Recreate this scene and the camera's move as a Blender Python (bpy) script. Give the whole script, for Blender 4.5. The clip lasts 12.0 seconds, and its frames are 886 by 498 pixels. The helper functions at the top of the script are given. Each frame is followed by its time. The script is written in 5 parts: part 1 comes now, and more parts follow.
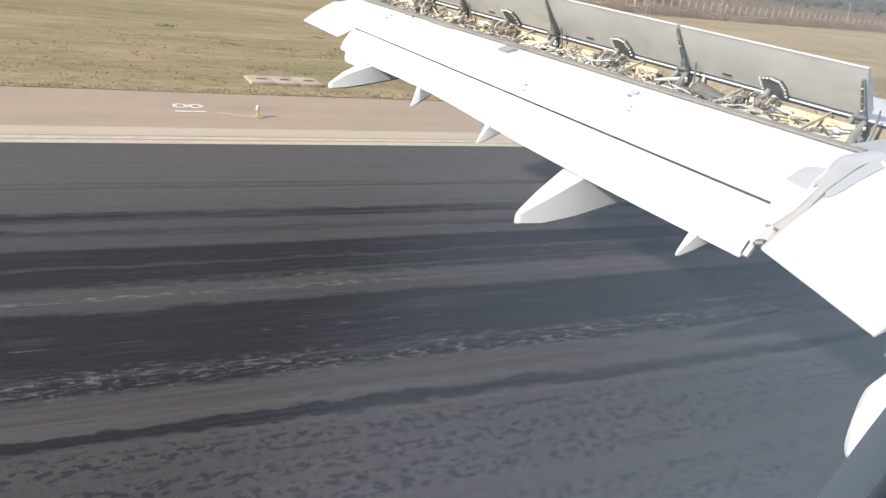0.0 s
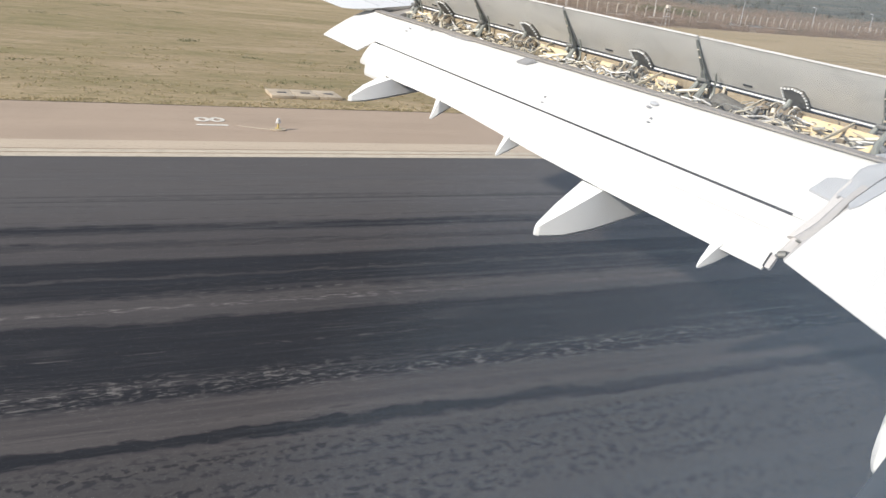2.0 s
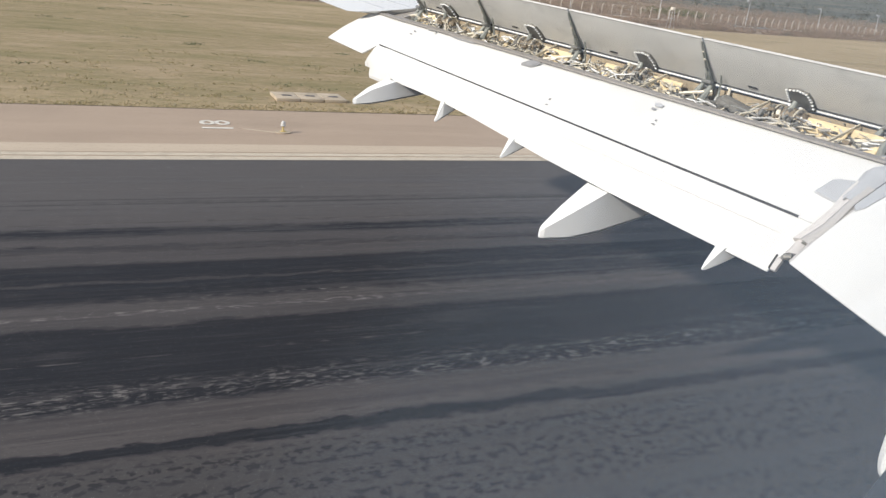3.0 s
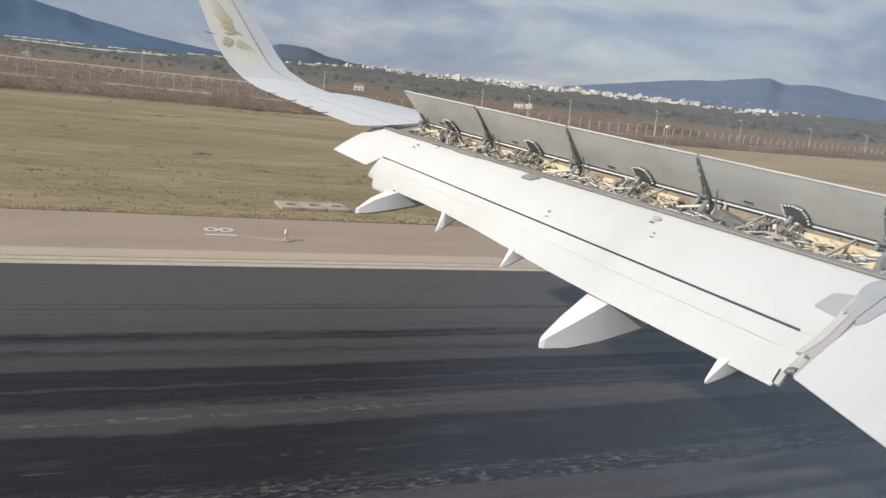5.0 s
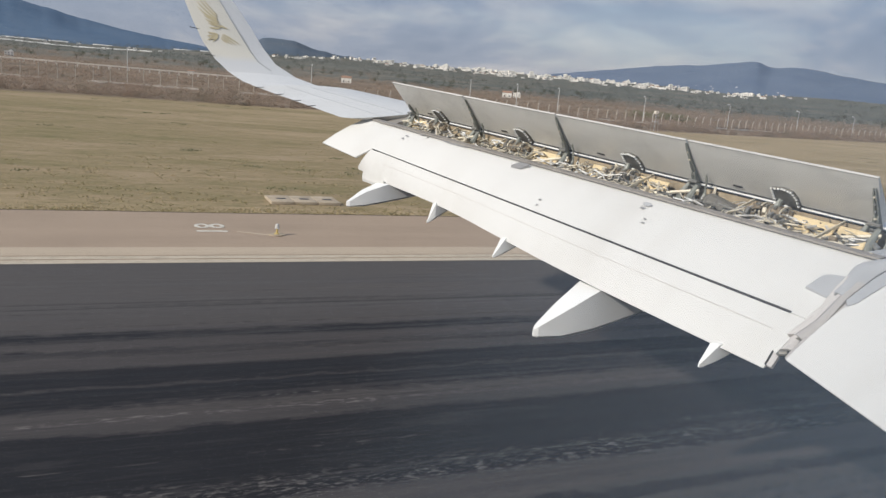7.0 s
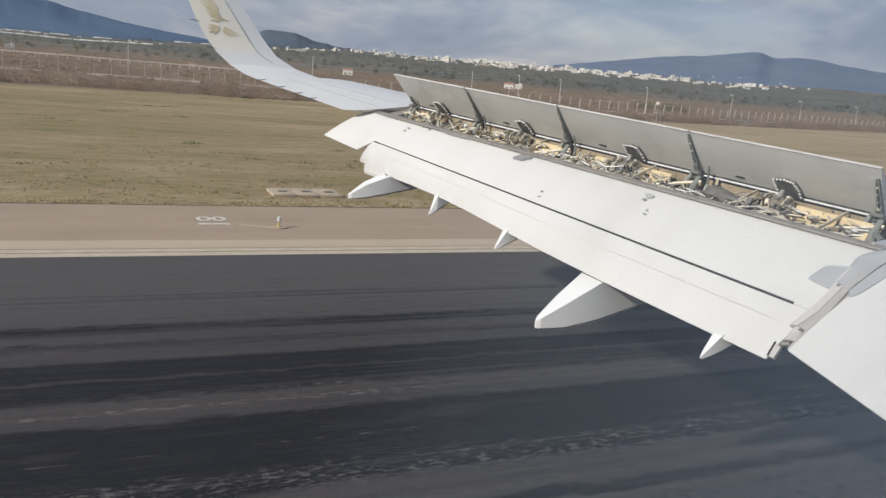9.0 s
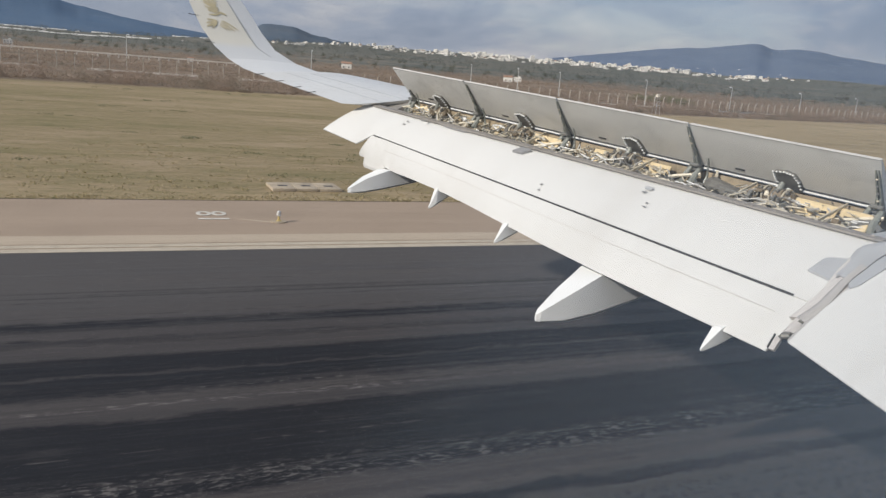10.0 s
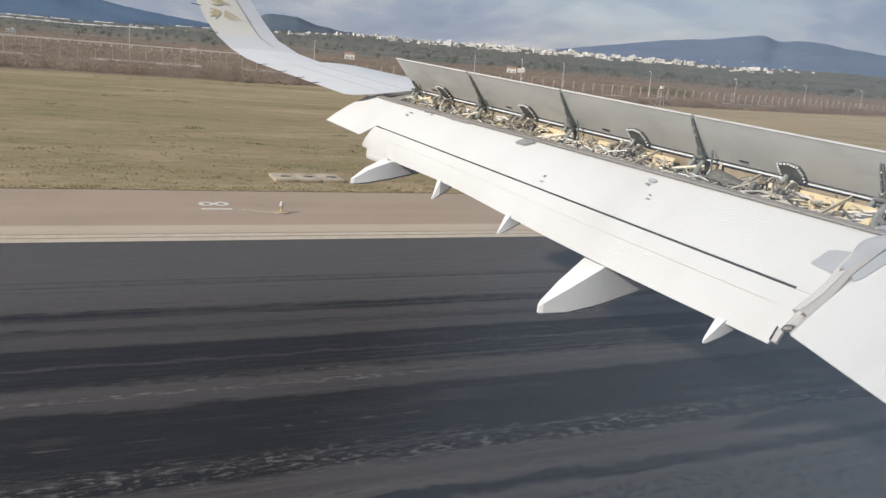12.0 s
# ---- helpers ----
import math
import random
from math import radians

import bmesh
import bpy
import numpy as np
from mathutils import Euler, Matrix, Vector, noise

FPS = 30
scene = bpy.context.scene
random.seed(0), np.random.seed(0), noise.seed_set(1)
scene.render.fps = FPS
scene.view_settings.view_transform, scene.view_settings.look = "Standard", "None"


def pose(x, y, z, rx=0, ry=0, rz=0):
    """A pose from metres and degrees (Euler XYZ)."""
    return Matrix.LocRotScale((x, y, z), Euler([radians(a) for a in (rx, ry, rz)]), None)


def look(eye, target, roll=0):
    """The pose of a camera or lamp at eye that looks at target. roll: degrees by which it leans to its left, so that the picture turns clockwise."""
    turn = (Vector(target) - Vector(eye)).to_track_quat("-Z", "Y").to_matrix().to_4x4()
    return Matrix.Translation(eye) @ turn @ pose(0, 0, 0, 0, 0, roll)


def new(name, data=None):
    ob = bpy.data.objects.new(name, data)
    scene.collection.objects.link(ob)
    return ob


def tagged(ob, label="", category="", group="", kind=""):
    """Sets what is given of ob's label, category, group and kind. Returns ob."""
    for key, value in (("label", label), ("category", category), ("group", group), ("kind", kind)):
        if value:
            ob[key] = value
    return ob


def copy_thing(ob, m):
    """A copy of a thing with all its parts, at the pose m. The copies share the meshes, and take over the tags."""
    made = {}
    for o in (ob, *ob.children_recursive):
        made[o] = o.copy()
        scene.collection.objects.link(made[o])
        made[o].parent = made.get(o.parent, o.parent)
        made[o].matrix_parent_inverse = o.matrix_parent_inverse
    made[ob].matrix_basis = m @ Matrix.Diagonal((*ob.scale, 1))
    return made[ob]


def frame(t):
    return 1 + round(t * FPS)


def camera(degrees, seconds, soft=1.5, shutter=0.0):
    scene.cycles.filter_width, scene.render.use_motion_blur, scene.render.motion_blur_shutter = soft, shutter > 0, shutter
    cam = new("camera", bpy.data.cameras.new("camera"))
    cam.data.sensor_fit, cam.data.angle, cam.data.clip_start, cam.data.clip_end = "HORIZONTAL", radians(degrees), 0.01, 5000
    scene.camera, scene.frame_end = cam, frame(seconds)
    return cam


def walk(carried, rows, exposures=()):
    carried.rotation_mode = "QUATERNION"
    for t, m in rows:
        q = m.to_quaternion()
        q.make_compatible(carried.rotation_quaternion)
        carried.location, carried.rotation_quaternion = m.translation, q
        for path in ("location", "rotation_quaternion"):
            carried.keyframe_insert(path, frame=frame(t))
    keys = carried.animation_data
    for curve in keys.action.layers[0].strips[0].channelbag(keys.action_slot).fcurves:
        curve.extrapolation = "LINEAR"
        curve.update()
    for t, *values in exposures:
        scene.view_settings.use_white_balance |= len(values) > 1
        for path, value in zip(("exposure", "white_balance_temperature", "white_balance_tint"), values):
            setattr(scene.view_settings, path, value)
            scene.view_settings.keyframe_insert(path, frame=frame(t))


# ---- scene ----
cam = camera(60.0, 12.0, soft=1.4)

# ---- camera: held still at a cabin window, turning a little in the hand ----
EYE = (-1.65, 0.0, 4.9)
TURNS = [
    (0.0, 66.25, -20.51, -6.24), (0.5, 66.64, -20.34, -5.99), (1.0, 66.93, -20.09, -5.82),
    (1.5, 67.34, -20.00, -5.84), (2.0, 67.58, -19.75, -5.75), (2.5, 67.75, -19.76, -5.64),
    (2.7, 67.83, -19.70, -5.60), (4.3, 67.85, -14.30, -6.07), (4.5, 67.96, -11.75, -6.20),
    (5.0, 68.10, -11.49, -6.26), (5.5, 67.96, -11.44, -5.95), (6.0, 67.53, -11.68, -5.37),
    (6.5, 67.31, -11.92, -5.12), (7.0, 67.22, -12.09, -5.05), (9.0, 67.33, -12.69, -4.83),
    (9.5, 67.28, -12.88, -4.67), (10.0, 67.26, -13.16, -4.58), (10.5, 67.19, -13.18, -4.66),
    (11.0, 67.21, -13.26, -4.89), (11.5, 67.30, -13.46, -4.88), (12.0, 67.51, -13.83, -4.75)]
walk(cam, [(t, pose(*EYE, 90 + p, r, y)) for t, y, p, r in TURNS],
     exposures=[(0.0, 0.86), (1.0, 0.78), (2.7, 0.64), (4.3, 0.34), (5.0, 0.28), (6.0, 0.18), (7.0, 0.22), (9.0, 0.15), (11.0, 0.14), (11.5, 0.16), (12.0, 0.28)])

# ---- light: low sun from behind the wing, broken cloud ahead ----
SUN_TO = Vector((-0.38, 1.77, -1.0)).normalized()      # the way the sunlight travels
sun = new("sun", bpy.data.lights.new("sun", "SUN"))
sun.data.energy, sun.data.angle, sun.data.color = 3.4, radians(1.6), (1.0, 0.935, 0.835)
sun.matrix_world = look((0, 0, 60), Vector((0, 0, 60)) + SUN_TO)

world = bpy.data.worlds.new("sky")
scene.world = world
world.use_nodes = True


class Nodes:
    """Short hand for building a node tree."""

    def __init__(self, tree):
        self.tree = tree
        tree.nodes.clear()

    def add(self, kind, **values):
        n = self.tree.nodes.new(kind)
        for k, v in values.items():
            if k == "inputs":
                for name, val in v.items():
                    n.inputs[name].default_value = val
            else:
                setattr(n, k, v)
        return n

    def link(self, a, b):
        self.tree.links.new(a, b)

    def ramp(self, fac, *stops, mode="LINEAR"):
        n = self.add("ShaderNodeValToRGB")
        n.color_ramp.interpolation = mode
        el = n.color_ramp.elements
        while len(el) > 1:
            el.remove(el[-1])
        el[0].position, el[0].color = stops[0][0], tuple(stops[0][1]) + (1,)
        for pos, col in stops[1:]:
            e = el.new(pos)
            e.color = tuple(col) + (1,)
        self.link(fac, n.inputs[0])
        return n.outputs[0]

    def grey(self, fac, *stops):
        return self.ramp(fac, *[(p, (v, v, v)) for p, v in stops])

    def noise(self, vec, scale, detail=4.0, rough=0.55, warp=0.0):
        n = self.add("ShaderNodeTexNoise", inputs={"Scale": scale, "Detail": detail, "Roughness": rough, "Distortion": warp})
        if vec is not None:
            self.link(vec, n.inputs["Vector"])
        return n.outputs["Fac"]

    def mapped(self, vec, scale=(1, 1, 1), loc=(0, 0, 0), rot=(0, 0, 0)):
        n = self.add("ShaderNodeMapping", inputs={"Scale": scale, "Location": loc, "Rotation": rot})
        self.link(vec, n.inputs["Vector"])
        return n.outputs[0]

    def mix(self, fac, a, b, blend="MIX"):
        n = self.add("ShaderNodeMix", data_type="RGBA", blend_type=blend)
        for sock, v in ((n.inputs[0], fac), (n.inputs[6], a), (n.inputs[7], b)):
            if isinstance(v, (int, float)):
                sock.default_value = v
            elif isinstance(v, tuple):
                sock.default_value = v + (1,) if len(v) == 3 else v
            else:
                self.link(v, sock)
        return n.outputs[2]

    def math(self, op, a, b=0.0):
        n = self.add("ShaderNodeMath", operation=op)
        for sock, v in ((n.inputs[0], a), (n.inputs[1], b)):
            if isinstance(v, (int, float)):
                sock.default_value = v
            else:
                self.link(v, sock)
        return n.outputs[0]


w = Nodes(world.node_tree)
sky = w.add("ShaderNodeTexSky", sky_type="NISHITA", sun_disc=False, sun_elevation=radians(28.6), sun_rotation=radians(168.0))
way = w.add("ShaderNodeTexCoord").outputs["Generated"]
sep = w.add("ShaderNodeSeparateXYZ")
w.link(way, sep.inputs[0])
flat = w.mapped(way, scale=(1.0, 1.0, 4.2))
big = w.noise(flat, 2.3, 6, 0.55, 0.4)
small = w.noise(flat, 7.0, 5, 0.6, 0.3)
cover = w.grey(w.math("ADD", w.math("MULTIPLY", big, 0.8), w.math("MULTIPLY", small, 0.2)), (0.36, 0.86), (0.5, 0.98))
billow = w.noise(w.mapped(way, scale=(1.0, 1.0, 3.6), loc=(5.1, 2.2, 0.7)), 2.9, 6, 0.55, 0.35)
puff = w.noise(w.mapped(way, scale=(1.0, 1.0, 2.6), loc=(1.3, 4.2, 2.7)), 8.5, 6, 0.6, 0.5)
billow = w.math("ADD", billow, w.math("MULTIPLY", w.math("SUBTRACT", puff, 0.5), 0.42))
low = w.ramp(billow, (0.34, (1.75, 2.02, 2.55)), (0.46, (2.1, 2.34, 2.84)), (0.56, (2.75, 2.82, 3.12)), (0.68, (3.62, 3.5, 3.52)))
high = w.ramp(billow, (0.34, (1.42, 1.82, 2.55)), (0.48, (1.80, 2.22, 2.98)), (0.62, (2.9, 3.15, 3.6)))
tone = w.mix(w.grey(sep.outputs[2], (0.02, 0.0), (0.13, 1.0)), low, high)
# the vault overhead
vault = w.add("ShaderNodeVectorMath", operation="SCALE")
w.link(tone, vault.inputs[0])
w.link(w.grey(sep.outputs[2], (0.15, 0.90), (0.65, 1.02)), vault.inputs["Scale"])
skyc = w.mix(cover, sky.outputs[0], vault.outputs[0])
back = w.add("ShaderNodeBackground", inputs={"Strength": 0.15})
w.link(skyc, back.inputs[0])
out = w.add("ShaderNodeOutputWorld")
w.link(back.outputs[0], out.inputs[0])


# ---- materials ----
def material(name, rough=0.6, metal=0.0, spec=0.5):
    m = bpy.data.materials.new(name)
    m.use_nodes = True
    n = Nodes(m.node_tree)
    b = n.add("ShaderNodeBsdfPrincipled", inputs={"Roughness": rough, "Metallic": metal, "Specular IOR Level": spec})
    o = n.add("ShaderNodeOutputMaterial")
    n.link(b.outputs[0], o.inputs[0])
    pos = n.add("ShaderNodeTexCoord").outputs["Object"]
    return m, n, b, pos


def bump(n, b, height, strength=0.3, dist=0.02):
    k = n.add("ShaderNodeBump", inputs={"Strength": strength, "Distance": dist})
    n.link(height, k.inputs["Height"])
    n.link(k.outputs[0], b.inputs["Normal"])


def plain(name, colour, rough=0.5, metal=0.0, var=0.25, scale=3.0, fine=40.0, spec=0.5, relief=0.1):
    """A painted or bare surface with soiling at two scales."""
    m, n, b, pos = material(name, rough, metal, spec)
    dark = tuple(c * (1 - var) for c in colour)
    lite = tuple(min(1, c * (1 + var * 0.35)) for c in colour)
    a = n.noise(pos, scale, 5, 0.6)
    f = n.noise(pos, fine, 3, 0.6)
    k = n.math("ADD", n.math("MULTIPLY", a, 0.7), n.math("MULTIPLY", f, 0.3))
    n.link(n.ramp(k, (0.3, dark), (0.52, colour), (0.7, lite)), b.inputs["Base Color"])
    n.link(n.grey(a, (0.3, min(1, rough + 0.15)), (0.7, max(0.05, rough - 0.1))), b.inputs["Roughness"])
    bump(n, b, f, relief, 0.004)
    return m


def wing_paint(name, colour, soil):
    """White gloss paint with faint streaks running along the chord."""
    m, n, b, pos = material(name, 0.38, 0.0, 0.45)
    streak = n.noise(n.mapped(pos, scale=(3.0, 0.5, 0.5)), 1.0, 4, 0.55)
    cloud = n.noise(pos, 0.8, 4, 0.55)
    k = n.math("ADD", n.math("MULTIPLY", streak, 0.5), n.math("MULTIPLY", cloud, 0.5))
    n.link(n.ramp(k, (0.32, soil), (0.5, colour), (0.75, tuple(min(0.86, c * 1.03) for c in colour))), b.inputs["Base Color"])
    n.link(n.grey(cloud, (0.3, 0.5), (0.7, 0.3)), b.inputs["Roughness"])
    bump(n, b, n.noise(pos, 2.2, 2, 0.5), 0.06, 0.02)
    return m


WHITE = wing_paint("white_wing_paint", (0.648, 0.645, 0.632), (0.588, 0.58, 0.562))


def winglet_paint():
    """White at the root, cream above a soft line."""
    m, n, b, pos = material("winglet_paint", 0.4, 0.0, 0.45)
    sp = n.add("ShaderNodeSeparateXYZ")
    n.link(pos, sp.inputs[0])
    k = n.math("ADD", sp.outputs[2], n.math("MULTIPLY", n.noise(pos, 3.0, 2), 0.05))
    tint = n.ramp(n.math("MULTIPLY", k, 0.1), (0.50, (0.65, 0.655, 0.66)), (0.512, (0.70, 0.67, 0.595)))
    nose = n.math("GREATER_THAN", n.math("ADD", sp.outputs[1], n.math("MULTIPLY", sp.outputs[2], 0.66)), 5.90)
    n.link(n.mix(nose, tint, (0.65, 0.655, 0.66)), b.inputs["Base Color"])
    bump(n, b, n.noise(pos, 2.2, 2, 0.5), 0.05, 0.02)
    return m


CREAM = winglet_paint()
GREY = plain("grey_wing_tone", (0.40, 0.41, 0.42), 0.5, 0, 0.14, 1.6, 14)
UNDER = plain("grey_spoiler_paint", (0.70, 0.695, 0.67), 0.36, 0, 0.24, 1.3, 9)
FAIRING = plain("light_grey_fairing_paint", (0.79, 0.795, 0.79), 0.45, 0, 0.08, 2.0)
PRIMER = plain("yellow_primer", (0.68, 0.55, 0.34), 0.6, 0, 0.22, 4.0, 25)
# bay wall: the primer hue at about half its value
BAYWALL = plain("dark_primer", (0.34, 0.275, 0.185), 0.7, 0, 0.45, 5.0, 25)
COVER = plain("blue_grey_cover_paint", (0.40, 0.41, 0.425), 0.5, 0, 0.12, 3.0)
JOINT = plain("pale_grey_paint", (0.41, 0.393, 0.38), 0.5, 0, 0.12, 2.0)
DUSTY = plain("dusty_brown_machinery", (0.21, 0.17, 0.12), 0.65, 0.15, 0.5, 12.0, 40)
LAP = plain("pinkish_white_paint", (0.53, 0.505, 0.49), 0.5, 0, 0.12, 3.0)
LIP = plain("soiled_metal_edge", (0.30, 0.28, 0.26), 0.55, 0.2, 0.3, 3.0)
EDGE_PAINT = plain("worn_edge_paint", (0.52, 0.50, 0.48), 0.5, 0, 0.2, 3.0)
PALE = plain("pale_metal_pipe", (0.64, 0.585, 0.475), 0.4, 0.2, 0.3, 8.0)
STEEL = plain("dull_steel", (0.30, 0.30, 0.29), 0.45, 0.6, 0.4, 7.0)
DARKGREEN = plain("dark_green_bracket_paint", (0.25, 0.262, 0.24), 0.45, 0.1, 0.35, 8.0)
DARK = plain("dark_equipment", (0.045, 0.045, 0.047), 0.6, 0.1, 0.4, 6.0)
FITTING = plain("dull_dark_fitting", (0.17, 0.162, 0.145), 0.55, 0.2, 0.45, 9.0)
MARK = plain("grey_mark", (0.27, 0.27, 0.275), 0.6, 0.1, 0.3, 12.0)
DARK_LINE = plain("dark_line_strip", (0.05, 0.05, 0.052), 0.7, 0, 0.3, 5.0)
GOLD = plain("gold_paint", (0.54, 0.465, 0.295), 0.5, 0.0, 0.15, 6.0)
# pale cabin trim in shade, the shade put into its colour
TRIM = plain("shade_dark_trim", (0.10, 0.10, 0.11), 0.8, 0, 0.15, 5.0)
MARKING = plain("white_road_paint", (0.50, 0.425, 0.325), 0.8, 0, 0.25, 2.5, 20)
NUMBER = plain("fresh_white_road_paint", (0.64, 0.595, 0.52), 0.8, 0, 0.3, 3.0, 20)
CONCRETE = plain("weathered_concrete", (0.45, 0.37, 0.275), 0.9, 0, 0.3, 1.2, 16, 0.3, 0.3)
PARAPET = plain("pale_parapet_concrete", (0.70, 0.63, 0.55), 0.9, 0, 0.15, 0.5, 4.0)
POST = plain("pale_concrete_post", (0.50, 0.44, 0.37), 0.9, 0, 0.25, 1.5, 12)
GALV = plain("galvanised_pole", (0.55, 0.54, 0.52), 0.5, 0.3, 0.2, 2.0)
LAMPY = plain("yellow_lamp_paint", (0.52, 0.40, 0.16), 0.5, 0, 0.2, 9.0)
LIMEWASH = plain("white_house_wall", (0.74, 0.71, 0.66), 0.9, 0, 0.15, 0.2, 2.0)
ROOF = plain("terracotta_roof", (0.36, 0.22, 0.15), 0.9, 0, 0.3, 0.4, 3.0)
OPENING = plain("dark_window", (0.06, 0.065, 0.07), 0.3, 0, 0.2, 2.0)
BARK = plain("bark", (0.12, 0.09, 0.065), 0.9, 0, 0.35, 3.0, 18)


def asphalt():
    m, n, b, pos = material("runway_asphalt", 0.75, 0, 0.22)
    sp = n.add("ShaderNodeSeparateXYZ")
    n.link(pos, sp.inputs[0])

    def wave(scale, loc, detail=3, rough=0.6):
        return n.noise(n.mapped(pos, scale=(*scale, 1), loc=(*loc, 0)), 1.0, detail, rough)

    def centred(v, size):
        return n.math("MULTIPLY", n.math("SUBTRACT", v, 0.5), size)

    # rubber laid down along the runway: bands across its width that wander and have ragged edges
    ragged = wave((3.0, 1.3), (3, 5), 4, 0.65)
    across = n.math("ADD", sp.outputs[0], centred(wave((0.05, 0.05), (8, 1), 2), 0.7))
    across = n.math("ADD", across, centred(ragged, 0.42))
    across = n.math("ADD", across, centred(wave((9.0, 4.5), (6, 2), 3, 0.6), 0.16))
    u = n.math("MULTIPLY", n.math("ADD", across, 22.0), 1 / 15)
    bands = [(-21.0, 0.0), (-18.2, 0.12), (-17.9, 0.34), (-17.3, 0.30), (-17.0, 0.1), (-16.15, 0.15), (-15.98, 0.62), (-15.7, 0.62), (-15.5, 0.15), (-15.2, 0.2), (-15.08, 0.72),
             (-14.85, 0.66), (-14.75, 0.12), (-14.4, 0.16), (-14.25, 0.8), (-13.65, 0.8), (-13.56, 0.42), (-13.48, 0.42), (-13.4, 0.85), (-12.85, 0.85), (-12.68, 0.2), (-12.05, 0.22),
             (-11.85, 0.98), (-10.0, 0.86), (-9.78, 0.12), (-9.16, 0.1), (-9.1, 0.9), (-8.92, 0.9), (-8.86, 0.05)]
    rubber = n.grey(u, *[((x + 22) / 15, v) for x, v in bands])
    wide = n.grey(wave((0.9, 0.018), (0.7, 0), 3), (0.38, 0.45), (0.55, 1.0))
    streak = wave((3.2, 0.02), (7, 0), 4)
    thin = wave((9.0, 0.09), (3, 5), 4, 0.65)
    k = n.math("ADD", n.math("MULTIPLY", streak, 0.55), n.math("MULTIPLY", thin, 0.45))
    rubber = n.math("MULTIPLY", rubber, wide)
    rubber = n.math("ADD", rubber, centred(streak, 1.15))
    rubber = n.math("ADD", rubber, centred(thin, 0.5))
    rubber = n.math("ADD", rubber, centred(wave((11.0, 3.4), (5, 3), 4, 0.65), 0.5))
    rubber = n.grey(rubber, (0.26, 0.0), (0.31, 0.46), (0.50, 0.52), (0.56, 1.0))
    # patches where the rubber has flaked off again
    lost = n.grey(wave((0.9, 0.2), (2, 8), 5, 0.65), (0.56, 0.0), (0.64, 0.45))
    rubber = n.math("MULTIPLY", n.math("MINIMUM", rubber, 1.0), n.math("SUBTRACT", 1.0, lost))
    bare = n.ramp(k, (0.40, (0.040, 0.034, 0.0325)), (0.5, (0.061, 0.052, 0.0495)), (0.60, (0.091, 0.079, 0.074)))
    # lightened towards the runway edge in place of grazing sky sheen and haze
    bare = n.mix(n.grey(u, (0.3, 0.62), (0.46, 0.0)), bare, (0.105, 0.094, 0.088))
    black = n.ramp(k, (0.38, (0.0036, 0.0032, 0.0048)), (0.5, (0.0056, 0.0050, 0.0072)), (0.64, (0.0125, 0.0110, 0.0138)))
    col = n.mix(n.math("MULTIPLY", rubber, 0.95), bare, black)
    # pale worn lines broken into flakes, thickest along the inner edge of the heavy deposit
    flake = n.grey(wave((17.0, 5.0), (1, 2), 4, 0.7), (0.525, 0.0), (0.58, 1.0))
    lines = n.grey(wave((3.3, 0.012), (11, 3)), (0.55, 0.0), (0.62, 1.0))
    dash = n.grey(wave((1.0, 0.22), (6, 1)), (0.46, 0.0), (0.56, 1.0))
    rim = n.grey(u, ((-10.55 + 22) / 15, 0.0), ((-10.2 + 22) / 15, 0.8), ((-9.95 + 22) / 15, 0.8), ((-9.75 + 22) / 15, 0.0))
    inner = n.grey(u, ((-13.4 + 22) / 15, 0.25), ((-12.6 + 22) / 15, 1.0), ((-9.8 + 22) / 15, 1.0), ((-9.4 + 22) / 15, 0.1))
    worn_lines = n.math("MULTIPLY", n.math("MULTIPLY", lines, dash), inner)
    col = n.mix(n.math("MULTIPLY", n.math("MAXIMUM", worn_lines, n.math("MULTIPLY", rim, n.grey(ragged, (0.42, 0.2), (0.55, 1.0)))), n.math("MULTIPLY", flake, 0.85)), col, (0.20, 0.18, 0.165))
    scuff = wave((17.0, 0.5), (4, 7), 5, 0.7)
    col = n.mix(n.grey(scuff, (0.52, 0.0), (0.72, 0.36)), col, (0.080, 0.074, 0.072))
    col = n.mix(n.grey(scuff, (0.3, 0.45), (0.46, 0.0)), col, (0.014, 0.0135, 0.016))
    # coarse pitted surface towards the middle of the runway
    pits = n.grey(wave((12.0, 7.5), (9, 2), 3, 0.6), (0.45, 1.0), (0.485, 0.0))
    rows_ = n.grey(wave((4.2, 0.02), (2, 6), 2, 0.5), (0.45, 0.2), (0.51, 1.0))
    lane = n.grey(u, ((-8.86 + 22) / 15, 0.0), ((-8.7 + 22) / 15, 1.0))
    col = n.mix(n.math("MULTIPLY", lane, 0.75), col, (0.056, 0.051, 0.049))
    col = n.mix(n.math("MULTIPLY", n.math("MULTIPLY", n.math("MULTIPLY", pits, rows_), lane), 0.8), col, (0.013, 0.012, 0.0145))
    grit = n.noise(pos, 55.0, 3, 0.7)
    n.link(n.mix(0.10, col, n.ramp(grit, (0.35, (0.012, 0.012, 0.014)), (0.65, (0.06, 0.058, 0.057)))), b.inputs["Base Color"])
    n.link(n.grey(k, (0.4, 0.62), (0.6, 0.85)), b.inputs["Roughness"])
    bump(n, b, grit, 0.3, 0.01)
    return m


